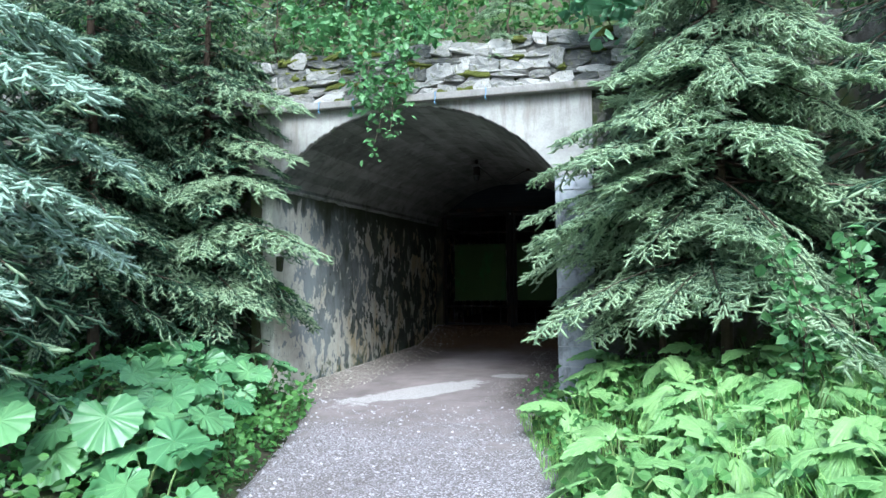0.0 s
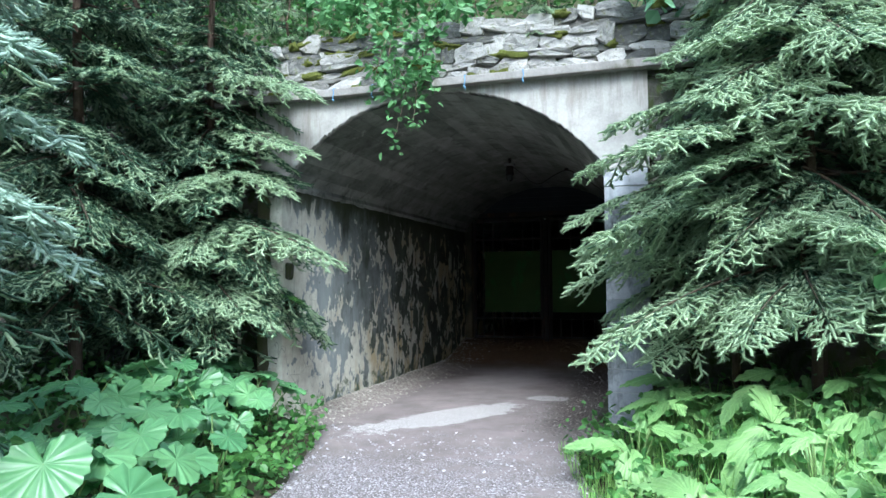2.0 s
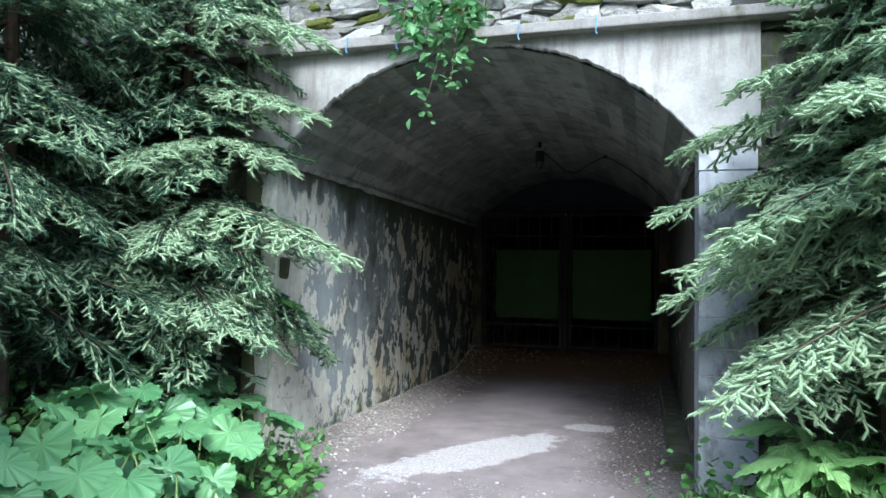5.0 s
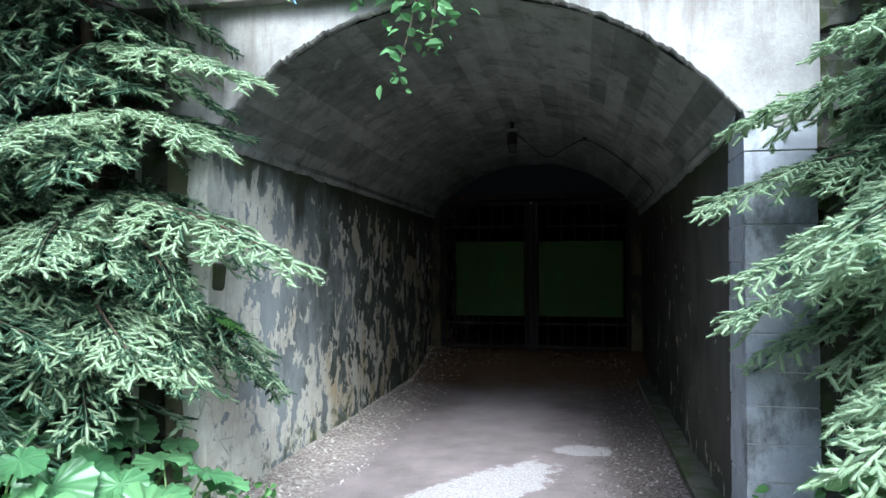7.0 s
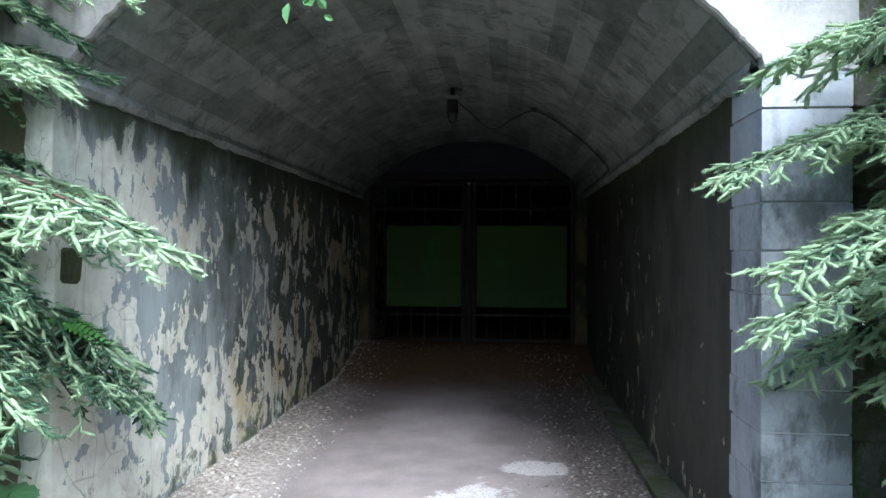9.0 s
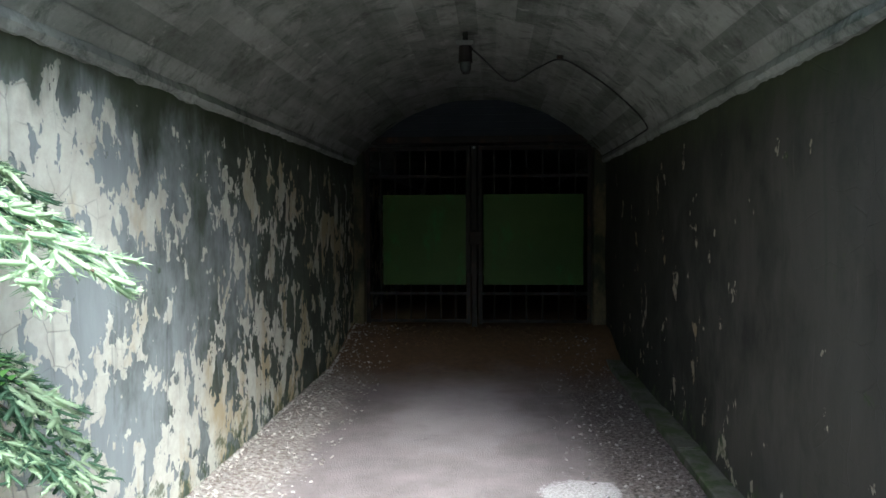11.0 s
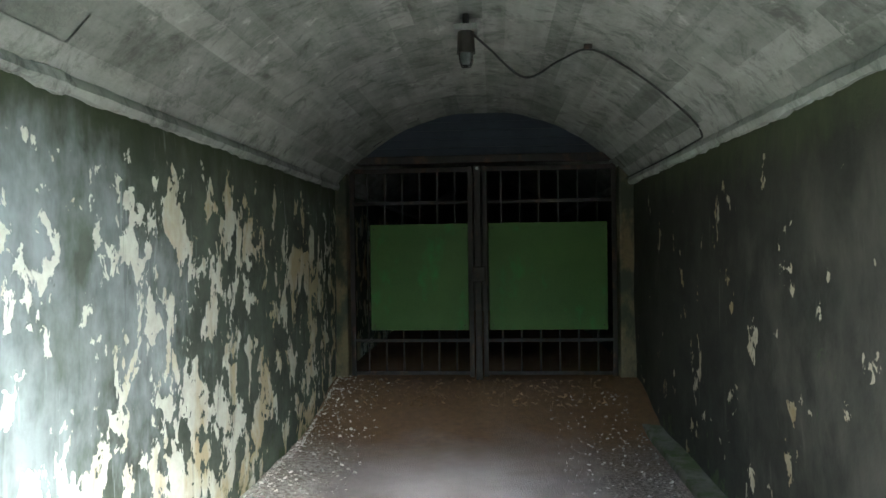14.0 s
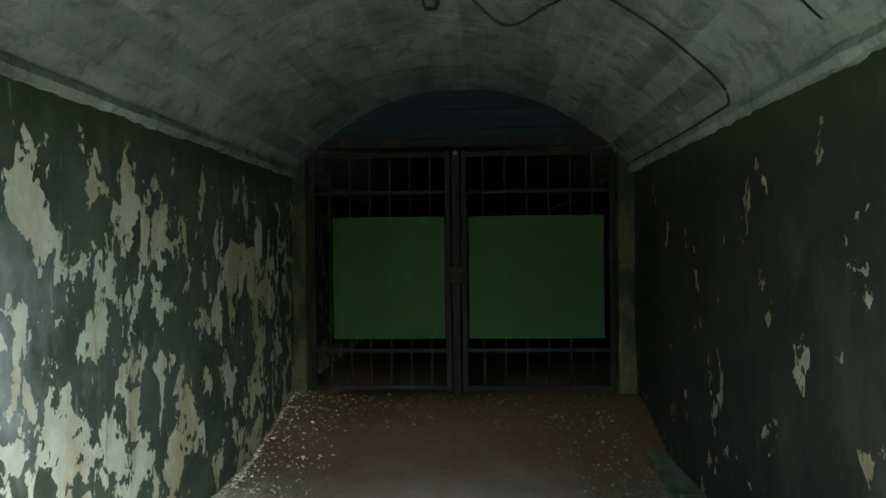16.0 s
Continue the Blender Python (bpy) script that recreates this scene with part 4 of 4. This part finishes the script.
def leaf_cloud(name, label, category, points, size, seed, material, kind="stuff", up=0.6, slim=0.42, parent=None):
    """Many small folded leaves at points, joined."""
    g = np.random.RandomState(seed)
    p = np.array(points)
    n = len(p)
    d = g.normal(size=(n, 3))
    d[:, 2] = d[:, 2] * 0.5 - 0.25
    d /= np.linalg.norm(d, axis=1)[:, None]
    nrm = g.normal(size=(n, 3)) * 0.55 + np.array((0, -0.25, up))
    side = np.cross(d, nrm)
    side /= np.linalg.norm(side, axis=1)[:, None] + 1e-9
    nrm = np.cross(side, d)
    s = (size * g.uniform(0.55, 1.25, n))[:, None]
    v = np.empty((n, 6, 3))
    v[:, 0], v[:, 3] = p, p + s * d - 0.12 * s * nrm
    mid = p + 0.5 * s * d
    v[:, 1], v[:, 2] = p + 0.3 * s * d + slim * s * 0.9 * side + 0.08 * s * nrm, p + 0.65 * s * d + slim * 0.75 * s * side + 0.04 * s * nrm
    v[:, 5], v[:, 4] = p + 0.3 * s * d - slim * s * 0.9 * side + 0.08 * s * nrm, p + 0.65 * s * d - slim * 0.75 * s * side + 0.04 * s * nrm
    k = (np.arange(n) * 6)[:, None]
    faces = np.concatenate((k + np.array((0, 1, 2, 3)), k + np.array((0, 3, 4, 5)))).tolist()
    me = mesh_of(name, v.reshape(-1, 3).tolist(), faces, material)
    if parent is not None:
        return part(name, me, None, parent)
    return tagged(new(name, me), label, category, kind=kind)


def bank_points(count, seed, x0, x1, y0, y1, h, side):
    g = random.Random(seed)
    out = []
    while len(out) < count:
        y = g.uniform(y0, y1)
        x = path_middle(y) + side * (1.08 + (x1 - x0) * g.random() ** 1.2)
        if y > FACE - 0.15:
            continue
        out.append((x, y, ground_z(x, y) + h * g.random() ** 1.6))
    return out


leaf_cloud("ground_cover", "low dark green ground cover on the bank", "plants", bank_points(9000, 1, 0, 3.2, 4.0, 11.3, 0.34, -1), 0.07, 1, M_COVER)
leaf_cloud("ground_cover", "low green weeds on the grassy bank", "plants", bank_points(8000, 2, 0, 3.6, 4.0, 11.3, 0.4, 1), 0.065, 2, M_COVER)
leaf_cloud("wall_top_plants", "leafy plants and seedlings along the wall top", "plants", [(x, FACE + 0.35 + 1.6 * random.random(), 3.72 + 0.1 + 0.55 * random.random()) for x in [random.uniform(-6, 6) for _ in range(7000)]], 0.07, 3, M_COVER)
leaf_cloud("forest_litter", "undergrowth on the slope above the tunnel", "plants", [(x, y, hill_z(y) + 0.04 + 0.3 * random.random()) for x, y in [(random.uniform(-9, 9), random.uniform(FACE + 1, FACE + 7)) for _ in range(14000)]], 0.095, 4, M_COVER)


def grass(count, seed):
    g = random.Random(seed)
    vs, fs = [], []
    for _ in range(count):
        y = g.uniform(4.2, 10.9)
        near = g.random()
        x = path_middle(y) + 1.0 + 2.8 * near ** 1.3
        z = ground_z(x, y)
        h, a, lean = (0.1 + 0.3 * min(near * 2.5, 1)) * g.uniform(0.5, 1.2), g.uniform(0, 6.28), g.uniform(0.1, 0.6)
        dx, dy, w = math.cos(a), math.sin(a), g.uniform(0.002, 0.0045)
        k = len(vs)
        for s, ww in ((0, 1.0), (0.45, 0.9), (0.8, 0.55)):
            px, py, pz = x + lean * h * s * s * dx, y + lean * h * s * s * dy, z + h * s * (1 - 0.25 * lean * s)
            vs += [(px - dy * w * ww, py + dx * w * ww, pz), (px + dy * w * ww, py - dx * w * ww, pz)]
        vs.append((x + lean * h * 1.15 * dx, y + lean * h * 1.15 * dy, z + h * (1 - 0.35 * lean)))
        fs += [(k, k + 1, k + 3, k + 2), (k + 2, k + 3, k + 5, k + 4), (k + 4, k + 5, k + 6)]
    tagged(new("grass", mesh_of("grass", vs, fs, M_GRASS)), "tall fresh grass on the bank beside the path", "grass", kind="stuff")


grass(9000, 8)


def stems(name, label, category, roots, height, arch_to, leaf_size, seed, material, spread=0.25, leaves=70, slim=0.42):
    """A leafy shrub: several bent stems, each with leaves along it."""
    g = random.Random(seed)
    p = thing(name, label, category)
    pts = []
    for root in roots:
        end = Vector(root) + Vector(arch_to) + Vector([g.uniform(-spread, spread) for _ in range(3)])
        mid = (Vector(root) + end) / 2 + Vector((g.uniform(-0.1, 0.1), g.uniform(-0.1, 0.1), height))
        line = curve_points([root, mid, end], 7)
        part("stem", tube(line, 0.007, 5, 0.35), M_TWIG, p)
        for _ in range(leaves):
            q = line[min(int(len(line) * g.random() ** 0.7), len(line) - 1)]
            pts.append(tuple(q + Vector([g.gauss(0, 0.07) for _ in range(3)])))
    leaf_cloud("foliage", "", "", pts, leaf_size, seed, material, parent=p, slim=slim)
    return p


stems("hanging_shrub", "leafy green shrub hanging over the arch from the wall top", "shrub", [(-0.42 + 0.09 * i, FACE + 0.25, 3.75) for i in range(6)], 0.2, (0.04, -0.45, -0.62), 0.09, 31, M_SHRUB, 0.1, 85, 0.34)
stems("hanging_shrub", "thin leafy shoot hanging down in front of the arch", "shrub", [(-0.26, FACE - 0.12, 3.3), (-0.2, FACE - 0.12, 3.3)], 0.1, (0.02, -0.06, -0.6), 0.075, 32, M_SHRUB, 0.05, 50, 0.34)
stems("shrub", "leafy green shrub growing on the wall top", "shrub", [(-1.5 + 0.2 * i, FACE + 0.4, 3.7) for i in range(10)], 0.35, (0.1, -0.3, 0.35), 0.1, 33, M_SHRUB, 0.4, 90, 0.36)
stems("maple_sapling", "young maple with broad pale leaves over the wall top", "sapling", [(1.7 + 0.22 * i, FACE + 0.3, 3.75) for i in range(5)], 0.3, (-0.2, -0.7, 0.25), 0.17, 34, M_MAPLE, 0.45, 26, 0.6)
stems("nettle_clump", "tall leafy weeds standing among the grass", "plant", [(3.3 + 0.13 * i, 9.4 + 0.3 * math.sin(3 * i), ground_z(3.3, 9.4)) for i in range(9)], 0.1, (-0.1, -0.1, 1.05), 0.085, 35, M_SHRUB, 0.3, 80)
stems("nettle_clump", "tall leafy weeds standing under the spruce", "plant", [(3.9 + 0.16 * i, 8.1 + 0.3 * math.sin(2 * i), ground_z(4.0, 8.1)) for i in range(9)], 0.1, (-0.1, -0.1, 0.95), 0.08, 36, M_SHRUB, 0.3, 80)


def fern(x, y, z, fronds, length, seed, label, aim=None):
    g = random.Random(seed)
    f = thing("fern", label, "fern", (x, y, z))
    for k in range(fronds):
        a = aim + g.uniform(-0.35, 0.35) if aim is not None else 6.283 * (k + g.uniform(-0.2, 0.2)) / fronds
        vs, fs, ln = [], [], length * g.uniform(0.75, 1.1)
        n = 22
        for i in range(n):
            s = i / n
            px, pz = ln * s, ln * (0.55 * s - 0.75 * s * s)
            w = ln * 0.22 * math.sin(math.pi * (0.12 + 0.88 * s)) ** 0.9 + 0.004
            for side in (-1, 1):
                b = len(vs)
                vs += [(px - 0.011, 0, pz), (px + 0.011, 0, pz), (px + 0.3 * w + 0.006, side * w, pz - 0.25 * w), (px + 0.12 * w - 0.013, side * 0.55 * w, pz - 0.06 * w)]
                fs.append((b, b + 1, b + 2, b + 3))
        fr = part("frond", mesh_of("frond", vs, fs, M_FERN), None, f)
        fr.rotation_euler = (0, 0, a)
    return f


fern(-0.95, 9.6, ground_z(-0.95, 9.6) + 0.1, 7, 0.42, 1, "bright green fern among the butterburs")
fern(-1.72, FACE - 0.03, 1.2, 3, 0.45, 2, "fern frond growing out of the mossy pier", -0.3)
fern(-1.9, 8.4, ground_z(-1.9, 8.4) + 0.1, 7, 0.45, 3, "fern on the shaded bank")


# ---- rubble of the retaining wall: stones as pieces ----
STONE_SHAPES = []
g = random.Random(77)
for q in range(10):
    bm = bmesh.new()
    n = g.choice((8, 9, 10, 11))
    ring = []
    skew, pinch = g.uniform(-0.18, 0.18), g.uniform(-0.22, 0.22)
    for i in range(n):
        a = 6.283 * (i + g.uniform(-0.38, 0.38)) / n
        c, s = math.cos(a), math.sin(a)
        m = max(abs(c), abs(s)) ** 0.9
        u, v = 0.5 * c / m * g.uniform(0.9, 1.05), 0.5 * s / m * g.uniform(0.82, 1.06)
        ring.append((u + skew * v, v * (1 + pinch * 2 * u)))
    back = [bm.verts.new((u, 0.5, v)) for u, v in ring]
    rim = [bm.verts.new((u, -0.36 + g.uniform(-0.08, 0.08), v)) for u, v in ring]
    tip = g.uniform(-0.12, 0.12)
    front = [bm.verts.new((0.95 * u + 0.01, -0.45 + tip * v + g.uniform(-0.09, 0.07), 0.9 * v)) for u, v in ring]
    mid = bm.verts.new((g.uniform(-0.2, 0.2), -0.47 + g.uniform(-0.06, 0.06), g.uniform(-0.2, 0.2)))
    for i in range(n):
        j = (i + 1) % n
        bm.faces.new((back[i], back[j], rim[j], rim[i])), bm.faces.new((rim[i], rim[j], front[j], front[i])), bm.faces.new((front[i], front[j], mid))
    me = bpy.data.meshes.new("stone")
    bmesh.ops.recalc_face_normals(bm, faces=bm.faces)
    bm.to_mesh(me)
    bm.free()
    me.materials.append(M_STONE)
    STONE_SHAPES.append(me)


DARK_TWINS = {}


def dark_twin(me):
    """The same stone for the lower wall, with the shade put into its colour."""
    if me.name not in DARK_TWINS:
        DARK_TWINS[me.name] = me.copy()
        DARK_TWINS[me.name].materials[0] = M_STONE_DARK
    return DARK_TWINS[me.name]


def lay(x0, x1, z0, z1, low, high, wide):
    """Uneven courses of flat rubble between two corners."""
    z = z0
    while z < z1 - 0.03:
        h = min(g.uniform(low, high), z1 - z + 0.02)
        x = x0
        while x < x1:
            w = g.uniform(*wide)
            hh = h * g.uniform(0.85, 1.2)
            st = new("stone", g.choice(STONE_SHAPES))
            st.parent = backing
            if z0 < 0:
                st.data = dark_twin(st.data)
            st.matrix_basis = pose(x + w / 2, FACE + 0.115 + g.uniform(-0.02, 0.02), z + h / 2 + g.uniform(-0.03, 0.03), 0, g.uniform(-11, 11), 0) @ Matrix.Diagonal((w * 1.08, 0.15 * g.uniform(0.85, 1.2), hh * 1.14, 1))
            x += w * 0.97
        z += h * 0.97


lay(-2.7, 2.8, TOP + 0.08, 3.74, 0.07, 0.17, (0.13, 0.46))
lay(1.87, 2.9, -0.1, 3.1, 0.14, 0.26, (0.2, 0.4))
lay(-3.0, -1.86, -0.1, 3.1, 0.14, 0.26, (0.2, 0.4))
# moss cushions on the wall top and among the stones
for i in range(44):
    x, z = g.choice((g.uniform(-2.2, -0.5), g.uniform(-2.4, 2.4))), g.choice((TOP + 0.1, 3.72, 3.55, 3.4))
    bm = bmesh.new()
    bmesh.ops.create_icosphere(bm, subdivisions=3, radius=1)
    for v in bm.verts:
        v.co *= 1 + 0.75 * noise.noise(1.6 * v.co + Vector((i, 0, 0))) + 0.3 * noise.noise(5 * v.co)
    m = tagged(part("moss_cushion", bm, M_MOSS, None, "", True), "cushion of yellow-green moss on the rubble wall", "moss", "moss cushions")
    m.matrix_basis = pose(x, FACE + 0.06, z, 0, g.uniform(-20, 20), 0) @ Matrix.Diagonal((g.uniform(0.05, 0.17), 0.035, g.uniform(0.025, 0.055), 1))
